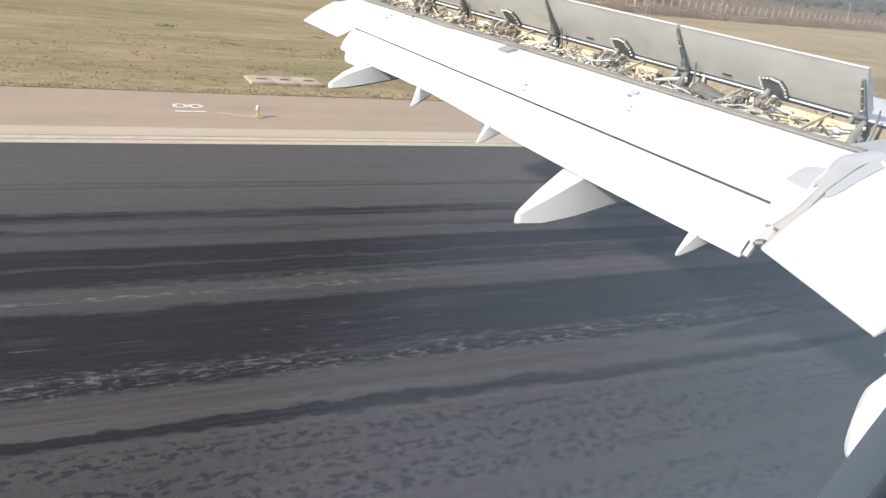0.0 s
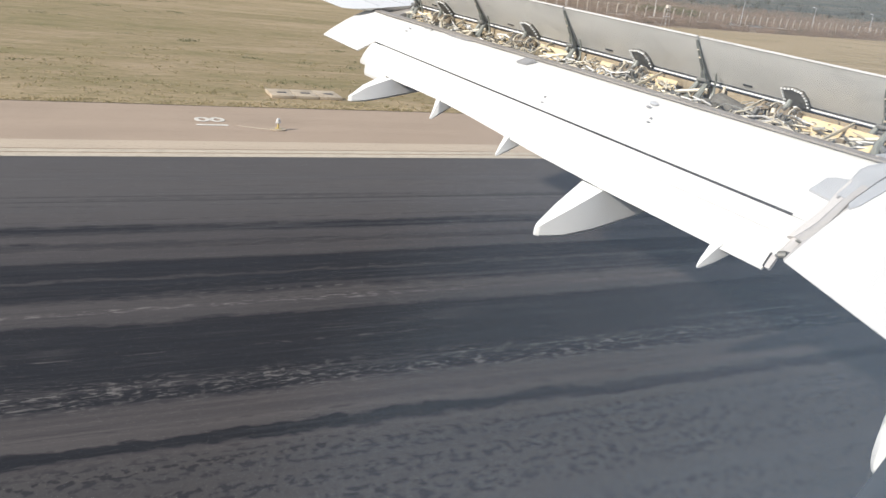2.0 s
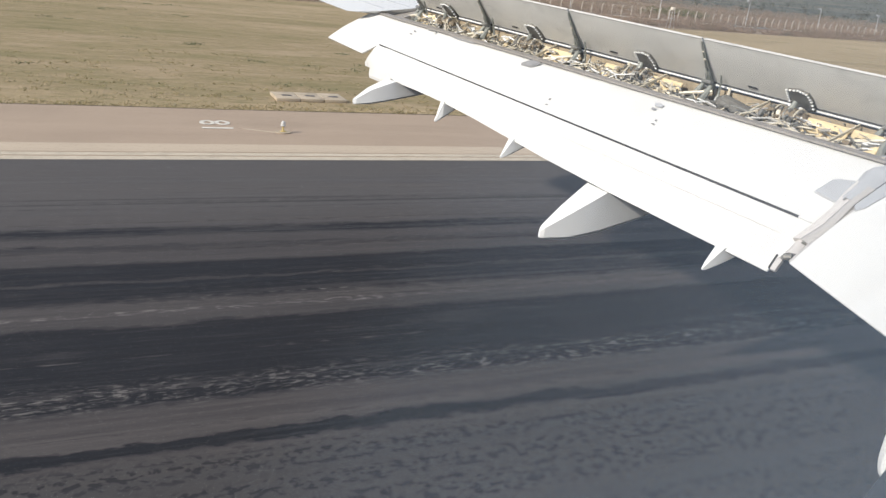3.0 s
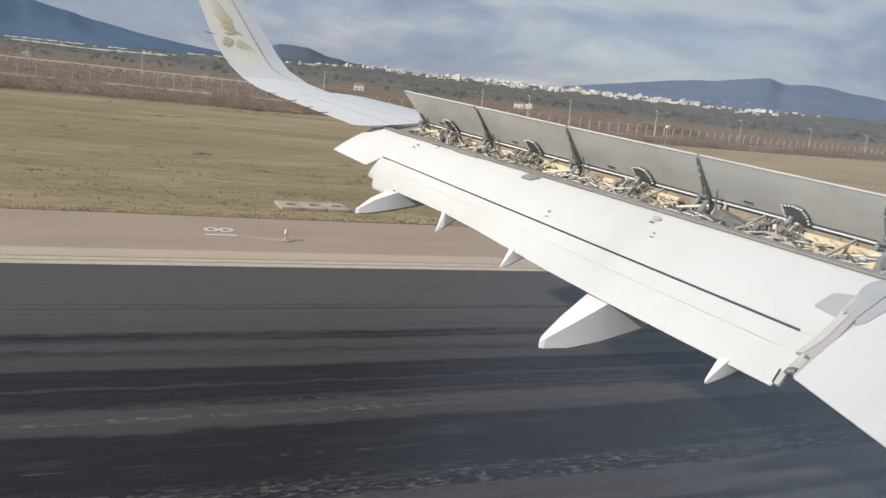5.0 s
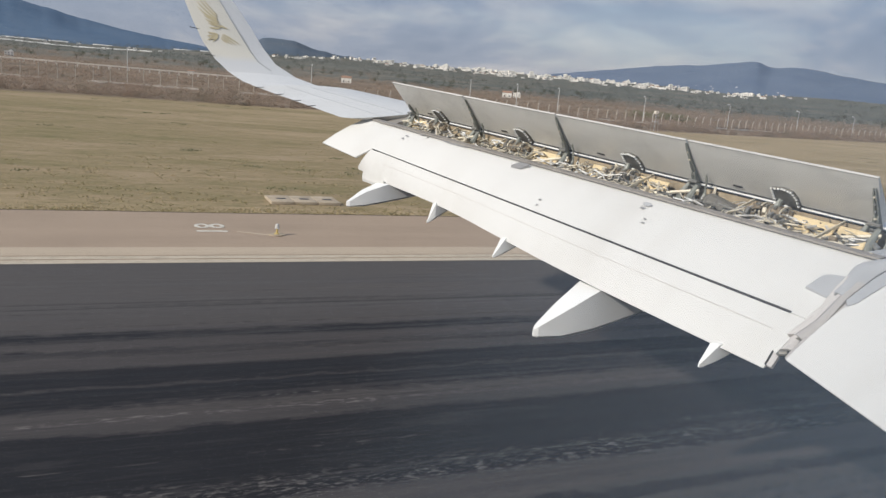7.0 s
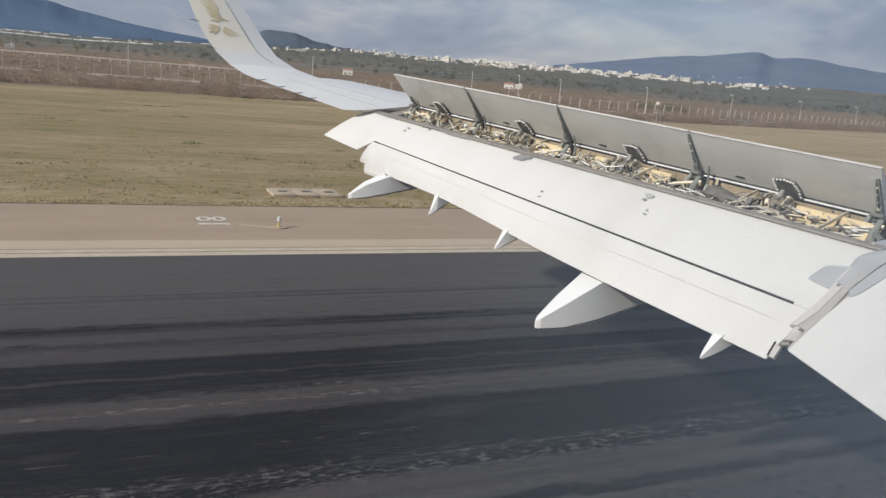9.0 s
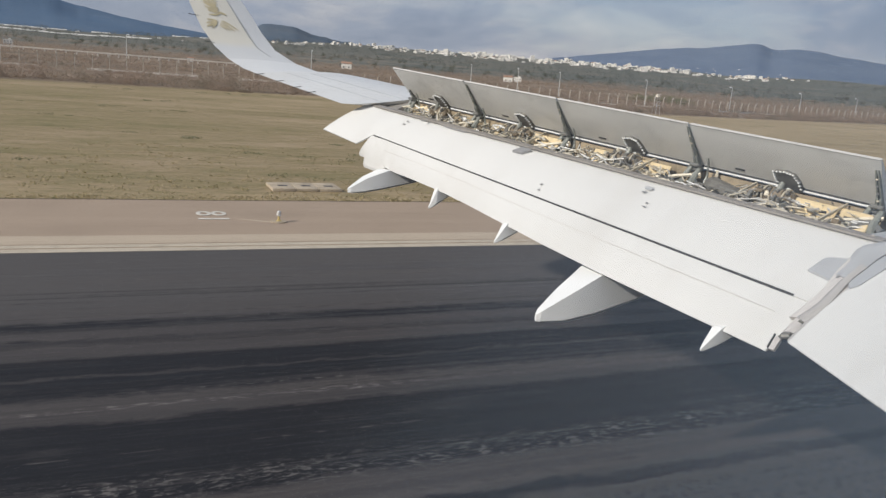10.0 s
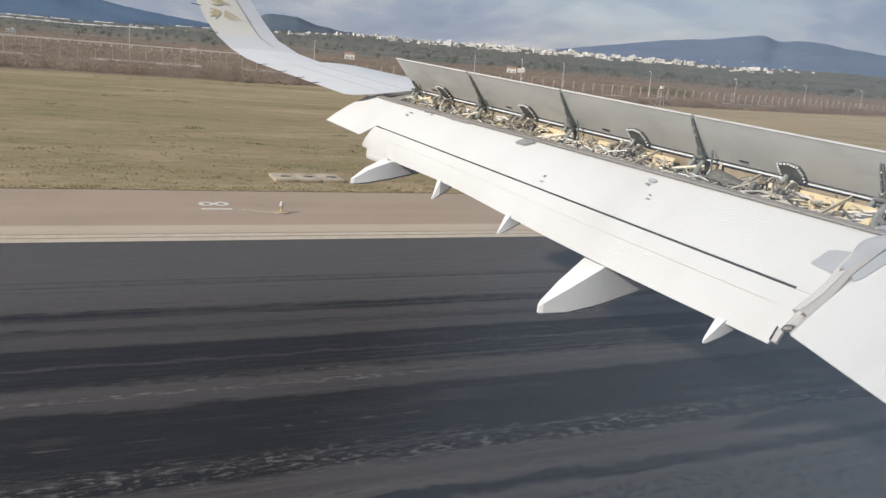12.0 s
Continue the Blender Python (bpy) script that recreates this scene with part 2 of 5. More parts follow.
def shoulder_stone(name, base, var):
    m, n, b, pos = material(name, 0.9, 0, 0.25)
    a = n.noise(n.mapped(pos, scale=(0.9, 0.05, 1)), 1.0, 5, 0.6)
    c = n.noise(pos, 0.35, 4, 0.55)
    f = n.noise(pos, 26.0, 3, 0.7)
    k = n.math("ADD", n.math("ADD", n.math("MULTIPLY", a, 0.45), n.math("MULTIPLY", c, 0.3)), n.math("MULTIPLY", f, 0.25))
    n.link(n.ramp(k, (0.36, tuple(v * (1 - var) for v in base)), (0.5, base), (0.64, tuple(v * (1 + var * 0.6) for v in base))),
           b.inputs["Base Color"])
    bump(n, b, f, 0.3, 0.01)
    return m


ASPHALT = asphalt()
SHOULDER = shoulder_stone("tan_shoulder_paving", (0.365, 0.278, 0.205), 0.14)
VERGE = shoulder_stone("pale_edge_paving", (0.475, 0.385, 0.29), 0.12)


def grassland():
    m, n, b, pos = material("dry_grassland", 0.95, 0, 0.15)
    a = n.noise(n.mapped(pos, scale=(0.10, 0.028, 1)), 1.0, 5, 0.6)
    c = n.noise(n.mapped(pos, scale=(0.5, 0.16, 1), loc=(4, 0, 0)), 1.0, 5, 0.65)
    f = n.noise(pos, 3.2, 5, 0.7)
    k = n.math("ADD", n.math("ADD", n.math("MULTIPLY", a, 0.45), n.math("MULTIPLY", c, 0.35)), n.math("MULTIPLY", f, 0.2))
    fine = n.noise(n.mapped(pos, scale=(1.5, 0.4, 1), loc=(9, 4, 0)), 1.0, 5, 0.7)
    k = n.math("ADD", n.math("MULTIPLY", k, 0.72), n.math("MULTIPLY", fine, 0.28))
    near = n.ramp(k, (0.37, (0.166, 0.148, 0.066)), (0.45, (0.238, 0.194, 0.100)), (0.52, (0.305, 0.233, 0.136)), (0.62, (0.40, 0.304, 0.20)))
    # matted clumps, and a bleached strip beside the paving
    clump = n.noise(n.mapped(pos, scale=(2.6, 1.1, 1), loc=(2, 7, 0)), 1.0, 4, 0.65)
    near = n.mix(n.grey(clump, (0.34, 0.42), (0.45, 0.0)), near, (0.11, 0.11, 0.05))
    straw = n.ramp(k, (0.38, (0.27, 0.212, 0.12)), (0.5, (0.375, 0.288, 0.172)), (0.63, (0.475, 0.37, 0.235)))
    sp = n.add("ShaderNodeSeparateXYZ")
    n.link(pos, sp.inputs[0])
    dry = n.math("ADD", n.math("ADD", n.math("MULTIPLY", sp.outputs[1], 0.004), n.math("MULTIPLY", sp.outputs[0], -0.002)), n.math("MULTIPLY", a, 0.5))
    verge = n.math("ADD", n.math("MULTIPLY", sp.outputs[0], 0.1), n.math("MULTIPLY", c, 0.5))
    near = n.mix(n.math("MULTIPLY", n.grey(n.math("ADD", verge, 3.3), (0.42, 0.0), (0.72, 0.75)), n.grey(clump, (0.4, 0.35), (0.55, 1.0))), near, straw)
    near = n.mix(n.grey(dry, (0.42, 0.0), (0.7, 1.0)), near, straw)
    # far plain, lightened and greyed to take in the distance haze
    far = n.ramp(n.noise(n.mapped(pos, scale=(0.009, 0.016, 1)), 1.0, 6, 0.65),
                 (0.38, (0.11, 0.118, 0.105)), (0.5, (0.145, 0.146, 0.124)), (0.62, (0.215, 0.185, 0.145)))
    heath = n.ramp(n.noise(n.mapped(pos, scale=(0.03, 0.03, 1)), 1.0, 6, 0.65),
                   (0.36, (0.15, 0.122, 0.088)), (0.5, (0.225, 0.168, 0.12)), (0.66, (0.29, 0.222, 0.158)))
    # how far a place lies beyond the line of the fence
    past = n.math("SUBTRACT", n.math("SUBTRACT", n.math("MULTIPLY", sp.outputs[0], -1.0), n.math("MULTIPLY", sp.outputs[1], 0.17)),
                  n.math("MULTIPLY", n.math("MAXIMUM", n.math("SUBTRACT", sp.outputs[1], 95.0), 0.0), 0.12))
    past = n.math("ADD", past, n.math("MULTIPLY", a, 8.0))
    ground = n.mix(n.grey(n.math("MULTIPLY", past, 0.001), (0.1055, 0.0), (0.109, 1.0)), near, heath)
    ln = n.add("ShaderNodeVectorMath", operation="LENGTH")
    n.link(pos, ln.inputs[0])
    n.link(n.mix(n.grey(n.math("MULTIPLY", ln.outputs["Value"], 0.001), (0.46, 0.0), (0.60, 1.0)), ground, far), b.inputs["Base Color"])
    bump(n, b, n.math("ADD", c, f), 0.6, 0.12)
    return m


GRASS = grassland()


def foliage(name, *stops, rough=0.8, clump=0.5):
    m, n, b, pos = material(name, rough, 0, 0.2)
    g = n.add("ShaderNodeNewGeometry")
    a = n.noise(pos, 0.25, 3, 0.6)
    k = n.math("ADD", n.math("MULTIPLY", a, clump), n.math("MULTIPLY", g.outputs["Random Per Island"], 1.0 - clump))
    tint = n.ramp(k, *stops)
    n.link(tint, b.inputs["Base Color"])
    thin = n.add("ShaderNodeBsdfTranslucent")
    n.link(tint, thin.inputs[0])
    both = n.add("ShaderNodeMixShader", inputs={0: 0.42})
    n.link(b.outputs[0], both.inputs[1])
    n.link(thin.outputs[0], both.inputs[2])
    n.link(both.outputs[0], [q for q in m.node_tree.nodes if q.type == "OUTPUT_MATERIAL"][0].inputs[0])
    return m


REED = foliage("dry_scrub", (0.36, (0.25, 0.215, 0.16)), (0.46, (0.325, 0.255, 0.195)), (0.54, (0.37, 0.275, 0.21)), (0.66, (0.42, 0.335, 0.26)), clump=0.85)
TUFT = foliage("grass_tuft", (0.25, (0.28, 0.25, 0.125)), (0.5, (0.38, 0.315, 0.175)), (0.75, (0.52, 0.42, 0.27)))
# olive leaf colour, raised a little for haze
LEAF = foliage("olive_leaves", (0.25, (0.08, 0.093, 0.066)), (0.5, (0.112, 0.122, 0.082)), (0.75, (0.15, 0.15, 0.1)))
HEDGE = foliage("pale_olive_leaves", (0.25, (0.15, 0.16, 0.085)), (0.5, (0.205, 0.21, 0.12)), (0.75, (0.27, 0.26, 0.16)), clump=0.7)
# haze is mixed into this grey-green of the far woods
WOODS = foliage("hazy_distant_scrub", (0.25, (0.13, 0.142, 0.13)), (0.5, (0.158, 0.164, 0.146)), (0.75, (0.19, 0.184, 0.158)), clump=0.8)


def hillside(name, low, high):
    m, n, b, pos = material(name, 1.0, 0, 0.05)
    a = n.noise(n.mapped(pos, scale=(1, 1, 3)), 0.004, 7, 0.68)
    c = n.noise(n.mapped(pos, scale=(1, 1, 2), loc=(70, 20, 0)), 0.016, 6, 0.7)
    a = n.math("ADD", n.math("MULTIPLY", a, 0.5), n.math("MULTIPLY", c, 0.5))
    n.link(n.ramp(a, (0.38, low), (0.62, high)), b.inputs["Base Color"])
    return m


# the blue of distance haze is put into the hill colours
BLUEHILL = hillside("hazy_wooded_mountain", (0.128, 0.165, 0.235), (0.168, 0.203, 0.265))
DEEPHILL = hillside("haze_blue_mountain", (0.092, 0.145, 0.222), (0.122, 0.17, 0.238))
NEARHILL = hillside("hazy_scrubby_hill", (0.085, 0.115, 0.155), (0.125, 0.145, 0.17))


# ---- mesh helpers ----
def part(name, bm, mat, parent=None, label="", smooth=False):
    """Links a bmesh as one mesh object, under a thing or a part if one is given."""
    me = bpy.data.meshes.new(name)
    bmesh.ops.recalc_face_normals(bm, faces=bm.faces[:])
    for e in bm.edges:
        e.smooth = len(e.link_faces) == 2 and e.calc_face_angle(0) < 0.3
    for f in bm.faces:
        f.smooth = True
    bm.to_mesh(me)
    bm.free()
    return place(name, me, mat, parent, label, smooth)


def place(name, me, mat, parent=None, label="", smooth=False):
    if mat is not None and not me.materials:
        me.materials.append(mat)
    if smooth:
        for p in me.polygons:
            p.use_smooth = True
    ob = new(name, me)
    if parent is not None:
        ob.parent = parent
        root = parent
        while root.parent is not None:
            root = root.parent
        if parent is root:
            ob.matrix_parent_inverse = Matrix.Translation(-root.location)
    if label:
        tagged(ob, label)
    return ob


def thing(name, loc, label, category, group="", kind=""):
    e = new(name)
    e.location = loc
    e.empty_display_size = 0.2
    return tagged(e, label, category, group, kind)


def loft(bm, rings, closed=True, caps=True):
    """Skins a row of rings of points."""
    vs = [[bm.verts.new(p) for p in r] for r in rings]
    n = len(vs[0])
    for a, b in zip(vs, vs[1:]):
        for i in range(n if closed else n - 1):
            j = (i + 1) % n
            bm.faces.new((a[i], a[j], b[j], b[i]))
    if caps and closed:
        bm.faces.new(vs[0][::-1])
        bm.faces.new(vs[-1])
    return bm


def box(bm, centre, size, turn=None):
    """A bevelled box."""
    m = Matrix.Translation(centre) @ (turn.to_4x4() if turn is not None else Matrix()) @ Matrix.Diagonal((*size, 1))
    r = bmesh.ops.create_cube(bm, size=1, matrix=m)
    return r["verts"]


def tube(bm, pts, r, seg=6):
    """A round bar along a row of points."""
    pts = [Vector(p) for p in pts]
    rings = []
    for i, p in enumerate(pts):
        d = (pts[min(i + 1, len(pts) - 1)] - pts[max(i - 1, 0)]).normalized()
        u = d.cross(Vector((0.3, 0.2, 1))).normalized()
        v = d.cross(u)
        rr = r[i] if isinstance(r, (list, tuple)) else r
        rings.append([p + rr * (math.cos(2 * math.pi * k / seg) * u + math.sin(2 * math.pi * k / seg) * v) for k in range(seg)])
    return loft(bm, rings)


def bevelled(bm, width=0.01, seg=2):
    bmesh.ops.bevel(bm, geom=bm.edges[:], offset=width, segments=seg, affect="EDGES", profile=0.6)
    return bm


def line(s0, y0, z0, s1, y1, z1):
    """A straight line along the span: the point at span station s of the left wing."""
    def at(s):
        k = (s - s0) / (s1 - s0)
        return Vector((-s, y0 + k * (y1 - y0), z0 + k * (z1 - z0)))
    return at


# ---- ground ----
def rise(x, y):
    """Height of the land: flat airfield, then a slow rise towards the town."""
    r = math.hypot(x, y)
    az = math.degrees(math.atan2(-x, y))
    k = 1.0 if -20 < az < 74 else 0.45
    if 74 <= az < 92:
        k = 1.0 - 0.55 * (az - 74) / 18
    d = min(max(0.0, r - 300.0), 1750.0)
    h = k * 0.00101 * d ** 1.45
    if d > 60:
        h += 2.2 * noise.noise((x * 0.005, y * 0.005, 3)) * min(1, d / 500)
    if d > 900:
        h += k * 7.0 * noise.noise((az * 0.16, 9, 3)) * min(1, (d - 900) / 500)
    return h


def build_ground():
    rs = [0, 20, 40, 80, 120, 160, 200, 240, 280, 320, 370, 430, 500, 580, 680, 800, 950, 1100, 1250, 1400, 1550, 1700, 1850, 2000, 2400, 2900, 3500, 4200, 4800]
    azs = [a * 1.0 for a in range(30, 106)] + [a * 5.0 for a in range(22, 78)]
    verts, faces = [(0, 0, -0.03)], []
    for r in rs[1:]:
        for a in azs:
            x, y = -r * math.sin(radians(a)), r * math.cos(radians(a))
            verts.append((x, y, rise(x, y) - 0.03))
    n = len(azs)
    for j in range(n):
        faces.append((0, 1 + j, 1 + (j + 1) % n))
    for i in range(len(rs) - 2):
        for j in range(n):
            a, b = 1 + i * n + j, 1 + i * n + (j + 1) % n
            faces.append((a, a + n, b + n, b))
    me = bpy.data.meshes.new("ground")
    me.from_pydata(verts, [], faces)
    me.update()
    ob = place("ground", me, GRASS, smooth=True)
    tagged(ob, "flat dry airfield grassland turning from green to straw", "ground", kind="structure")


build_ground()


def slab(name, x0, x1, z, thick, mat, label, category, y0=-900, y1=900, ragged=0.0):
    bm = bmesh.new()
    n = 600 if ragged else 1
    rings = []
    for i in range(n + 1):
        y = y0 + (y1 - y0) * i / n
        wob = ragged * (noise.noise((y * 0.9, 1, 0)) + 0.6 * noise.noise((y * 3.1, 5, 0)))
        rings.append([(x0 + wob, y, z - thick), (x0 + wob, y, z), (x1, y, z), (x1, y, z - thick)])
    loft(bm, rings)
    ob = part(name, bm, mat)
    return tagged(ob, label, category, kind="structure")


EDGE = -21.2
slab("runway", EDGE, 23.8, 0.0, 0.3, ASPHALT, "dark asphalt runway streaked with black tyre rubber", "runway")
slab("runway_edge_line", EDGE - 0.34, EDGE, 0.004, 0.3, MARKING, "weathered white line along the runway edge", "road marking")
slab("paved_edge_strip", EDGE - 0.44, EDGE - 0.34, -0.006, 0.3, SHOULDER, "narrow brown joint between the edge lines", "paving")
slab("runway_inner_edge_line", EDGE - 0.74, EDGE - 0.44, 0.002, 0.3, MARKING, "worn cream line beside the runway edge", "road marking")
slab("paved_joint", EDGE - 0.82, EDGE - 0.74, -0.006, 0.3, SHOULDER, "narrow brown joint beside the pale paving", "paving")
slab("pale_paved_verge", EDGE - 1.75, EDGE - 0.82, 0.0, 0.3, VERGE, "pale dusty paving strip along the runway", "paving")
slab("paved_shoulder", -28.1, EDGE - 1.75, -0.004, 0.3, SHOULDER, "tan dusty paved runway shoulder", "paving", ragged=0.07)

# thin dark line between the shoulder and the grass
VERGE_LINE = plain("dark_verge_line", (0.115, 0.088, 0.06), 0.95, 0, 0.4, 2.0, 14, 0.2, 0.4)
slab("dark_edge_line", -28.30, -28.0, -0.012, 0.3, VERGE_LINE, "thin ragged dark strip beside the shoulder", "soil", ragged=0.12)


# ---- the aircraft ----
airliner = thing("airliner", (0.12, 0.0, 0.0), "white airliner with raised spoilers and lowered flaps on the runway", "aircraft")

TE_LINE = line(6.4, 5.28, 2.71, 12.9, 3.79, 3.293)


def TE(s):
    """Trailing edge of the aft flap, bowed up a little towards the tip."""
    return TE_LINE(s) + Vector((0, 0, 0.11 * math.exp(-((s - 11.45) / 1.9) ** 2)))


def tip_shift(s):
    """The flap ends are cut square to its hinge line."""
    return s - 0.1 - 0.25 * (s - 6.5) / 6.8


GAP = line(6.5, 5.69, 3.15, 13.3, 3.77, 3.81)         # slot between the two flap elements
REAR = line(6.5, 6.48, 3.69, 13.0, 4.20, 4.18)        # rear lip of the spoiler bay
HINGE = line(7.0, 7.09, 3.88, 13.6, 4.45, 4.39)       # spoiler hinge line
TOP = line(6.7, 6.64, 4.40, 13.3, 4.01, 4.86)         # raised edge of the spoilers
OUT_TE = line(13.9, 3.47, 4.22, 16.4, 2.44, 4.56)     # trailing edge outboard of the flap
LEAD = line(6.5, 9.8, 3.75, 16.4, 4.55, 4.62)         # leading edge


def aerofoil(front, back, up, bulge, thick, n=8):
    """A closed ring: upper surface from back to front, lower surface home again."""
    ring = []
    d = back - front
    for i in range(n + 1):
        k = i / n
        ring.append(back - d * k + up * bulge * 4 * k * (1 - k) * (0.6 + 0.55 * k))
    for i in range(n - 1, 0, -1):
        k = i / n
        ring.append(back - d * k - up * thick * 4 * k * (1 - k) * (0.5 + 0.7 * k))
    return ring


Z = Vector((0, 0, 1))

# inboard and mid wing box, ahead of the spoiler bay
bm = bmesh.new()
loft(bm, [aerofoil(LEAD(s), HINGE(s) + Vector((0, 0.03, -0.01)), Z, 0.10, 0.34) for s in (6.62, 8, 10, 12, 13.55)])
wing = part("wing", bm, WHITE, airliner, smooth=True)
# root part of the wing, coloured grey for shade and reflected sky
bm = bmesh.new()
root = []
for s in (1.9, 4.0, 5.6, 6.6):
    lead = Vector((-s, 9.8 + (6.5 - s) * 0.51, 3.75 - (6.5 - s) * 0.09))
    back = REAR(6.55) + Vector((6.55 - s, (6.55 - s) * 0.02, -(6.55 - s) * 0.085))
    root.append(aerofoil(lead, back, Z, 0.14, 0.4))
loft(bm, root)
part("wing_root", bm, GREY, airliner, smooth=True)
# outer wing with the aileron
bm = bmesh.new()
def outer_back(s):
    """The rear edge of the outer wing, which sweeps up to the hinge line at its inner end."""
    k = max(0.0, min(1.0, (14.0 - s) / 0.45))
    return OUT_TE(s).lerp(HINGE(s), k ** 1.6)


loft(bm, [aerofoil(LEAD(s), outer_back(s), Z, 0.085, 0.13) for s in (13.56, 13.62, 13.7, 13.8, 13.9, 14.0, 14.4, 15, 15.8, 16.4)])
part("outer_wing", bm, WHITE, airliner, smooth=True)

# winglet
SECTIONS = [(16.4, 4.56, 2.44, 4.30), (16.72, 4.63, 2.26, 3.80), (16.95, 4.78, 2.02, 3.30), (17.10, 5.00, 1.78, 2.92),
            (17.22, 5.30, 1.57, 2.68), (17.33, 5.65, 1.40, 2.46), (17.48, 6.10, 1.22, 2.14), (17.75, 6.95, 0.85, 1.50)]


def winglet_ring(s, z, back, front, inward):
    ring = []
    for i in range(9):
        k = i / 8
        y = back + (front - back) * k
        ring.append(Vector((-s, y, z)) + inward * 0.05 * 4 * k * (1 - k) * 0.55)
    for i in range(7, 0, -1):
        k = i / 8
        ring.append(Vector((-s, back + (front - back) * k, z)) - inward * 0.035 * 4 * k * (1 - k))
    return ring


def inward_at(i):
    a, b = SECTIONS[max(i - 1, 0)], SECTIONS[min(i + 1, len(SECTIONS) - 1)]
    ds, dz = b[0] - a[0], b[1] - a[1]
    return Vector((dz, 0, ds)).normalized()


bm = bmesh.new()
loft(bm, [winglet_ring(*sec, inward_at(i)) for i, sec in enumerate(SECTIONS)])
winglet = part("winglet", bm, CREAM, airliner, "upturned cream wing tip with a gold crest", smooth=True)

# main flap element
def flap_ring(a, b, thick, tail=0.018, arch=0.03, n=6):
    d = b - a
    up = Vector((0, d.z, -d.y)).normalized()
    ring = [a + d * (i / n) + up * arch * 4 * (i / n) * (1 - i / n) for i in range(n + 1)]
    for i in range(n, -1, -1):
        k = i / n
        ring.append(a + d * k - up * (tail + (thick - tail) * (1 - k) ** 0.8))
    ring.append(a - d.normalized() * 0.05 - up * thick * 0.45)
    return ring


bm = bmesh.new()
rings = [flap_ring(REAR(s) + Vector((0, 0.02, -0.02)), GAP(s), 0.14) for s in (6.40, 8, 9.5, 11, 12.3, 13.3)]
rings.append(flap_ring(REAR(13.6) + Vector((0, 0.01, -0.02)), Vector((-13.55, 3.58, 3.64)), 0.12))
rings.append(flap_ring(REAR(13.95), Vector((-14.2, 3.2, 3.79)), 0.06))
loft(bm, rings)
flap = part("flap", bm, WHITE, airliner, "long white flap lowered in two slotted segments")
# aft flap element
bm = bmesh.new()
rings = [flap_ring(GAP(6.37) + Vector((0, -0.004, -0.008)), TE(tip_shift(6.49)), 0.09, 0.012, 0.02)]
rings += [flap_ring(GAP(s) + Vector((0, -0.004, -0.008)), TE(tip_shift(s)), 0.09, 0.012, 0.02) for s in (7.5, 8.5, 9.5, 10.2, 11, 11.7, 12.4, 12.8)]
rings.append(flap_ring(GAP(13.1) + Vector((0, -0.004, -0.008)), GAP(13.1).lerp(TE(tip_shift(13.1)), 0.945), 0.085, 0.012, 0.02))
loft(bm, rings)
part("aft_flap", bm, WHITE, flap)


def on(a, b, s, k, lift=0.0):
    """A point on the strip between two span lines, k of the way from a to b."""
    p, q = a(s), b(s)
    d = q - p
    up = Vector((0, d.z, -d.y)).normalized()
    return p + d * k + up * lift


# dark slot line between them, a thin strip laid over the flush joint
bm = bmesh.new()
loft(bm, [[on(REAR, GAP, s, 0.98, 0.006), on(REAR, GAP, s, 1.003, 0.004), on(REAR, GAP, s, 1.003, -0.03), on(REAR, GAP, s, 0.98, -0.03)] for s in (6.55, 8, 9.5, 11, 12.3, 13.28)])
part("slot_line", bm, DARK_LINE, flap, "dark slot line")

AFT_TOP = lambda s: GAP(s) + Vector((0, -0.004, -0.008))
TE2 = lambda s: TE(tip_shift(s))
# stepped outer end of the aft element
bm = bmesh.new()
rings = []
for k, s_in, s_out in ((0.0, 13.09, 13.31), (0.2, 13.09, 13.45), (0.5, 13.09, 13.65), (0.755, 13.09, 13.82), (0.76, 13.09, 13.655), (0.94, 13.09, 13.735), (0.945, 13.16, 13.737), (1.03, 13.19, 13.78), (1.10, 13.21, 13.80)):
    arch = 0.02 * 4 * k * max(0.0, 1 - k)
    row = [on(AFT_TOP, TE2, s_in + (s_out - s_in) * q, k, arch + 0.001) for q in (0, 0.5, 1)]
    rings.append(row + [p + Vector((0, 0.012, -0.045)) for p in row[::-1]])
loft(bm, rings)
part("flap_tip", bm, WHITE, flap, "stepped white end of the flap")
for k0, k1, mat in ((0.345, 0.362, EDGE_PAINT),):
    bm = bmesh.new()
    rings = []
    for s in (6.6, 7.5, 8.5, 9.5, 10.2, 11, 11.7, 12.4, 13.0):
        lift = 0.02 * 4 * k0 * (1 - k0)
        rings.append([on(AFT_TOP, TE2, s, k0, lift + 0.003), on(AFT_TOP, TE2, s, k1, lift + 0.004), on(AFT_TOP, TE2, s, k1, lift - 0.01), on(AFT_TOP, TE2, s, k0, lift - 0.01)])
    loft(bm, rings)
    part("seam", bm, mat, flap)

# small square cut outs and drain marks on the flap
for s, k, w_, h_ in ((12.82, 0.24, 0.045, 0.02), (12.84, 0.36, 0.05, 0.022), (9.85, 0.735, 0.035, 0.028), (9.82, 0.85, 0.045, 0.022), (8.68, 0.275, 0.05, 0.03), (8.52, 0.455, 0.03, 0.02), (8.50, 0.53, 0.045, 0.018)):
    bm = bmesh.new()
    lift = 0.03 * 4 * k * (1 - k)
    c = on(REAR, GAP, s, k, lift + 0.0)
    d = (GAP(s) - REAR(s)).normalized()
    x = (REAR(s + 0.5) - REAR(s - 0.5)).normalized()
    u = x.cross(d)
    box(bm, c, (w_, h_, 0.006), Matrix((x, d, u)).transposed())
    part("access_cover", bevelled(bm, 0.002, 1), MARK, flap)
bm = bmesh.new()
pts = [on(REAR, GAP, s, k, 0.024) for s, k in ((10.71, 0.20), (10.64, 0.07), (10.48, 0.06), (10.55, 0.19))]
loft(bm, [pts, [p - Z * 0.03 for p in pts]])
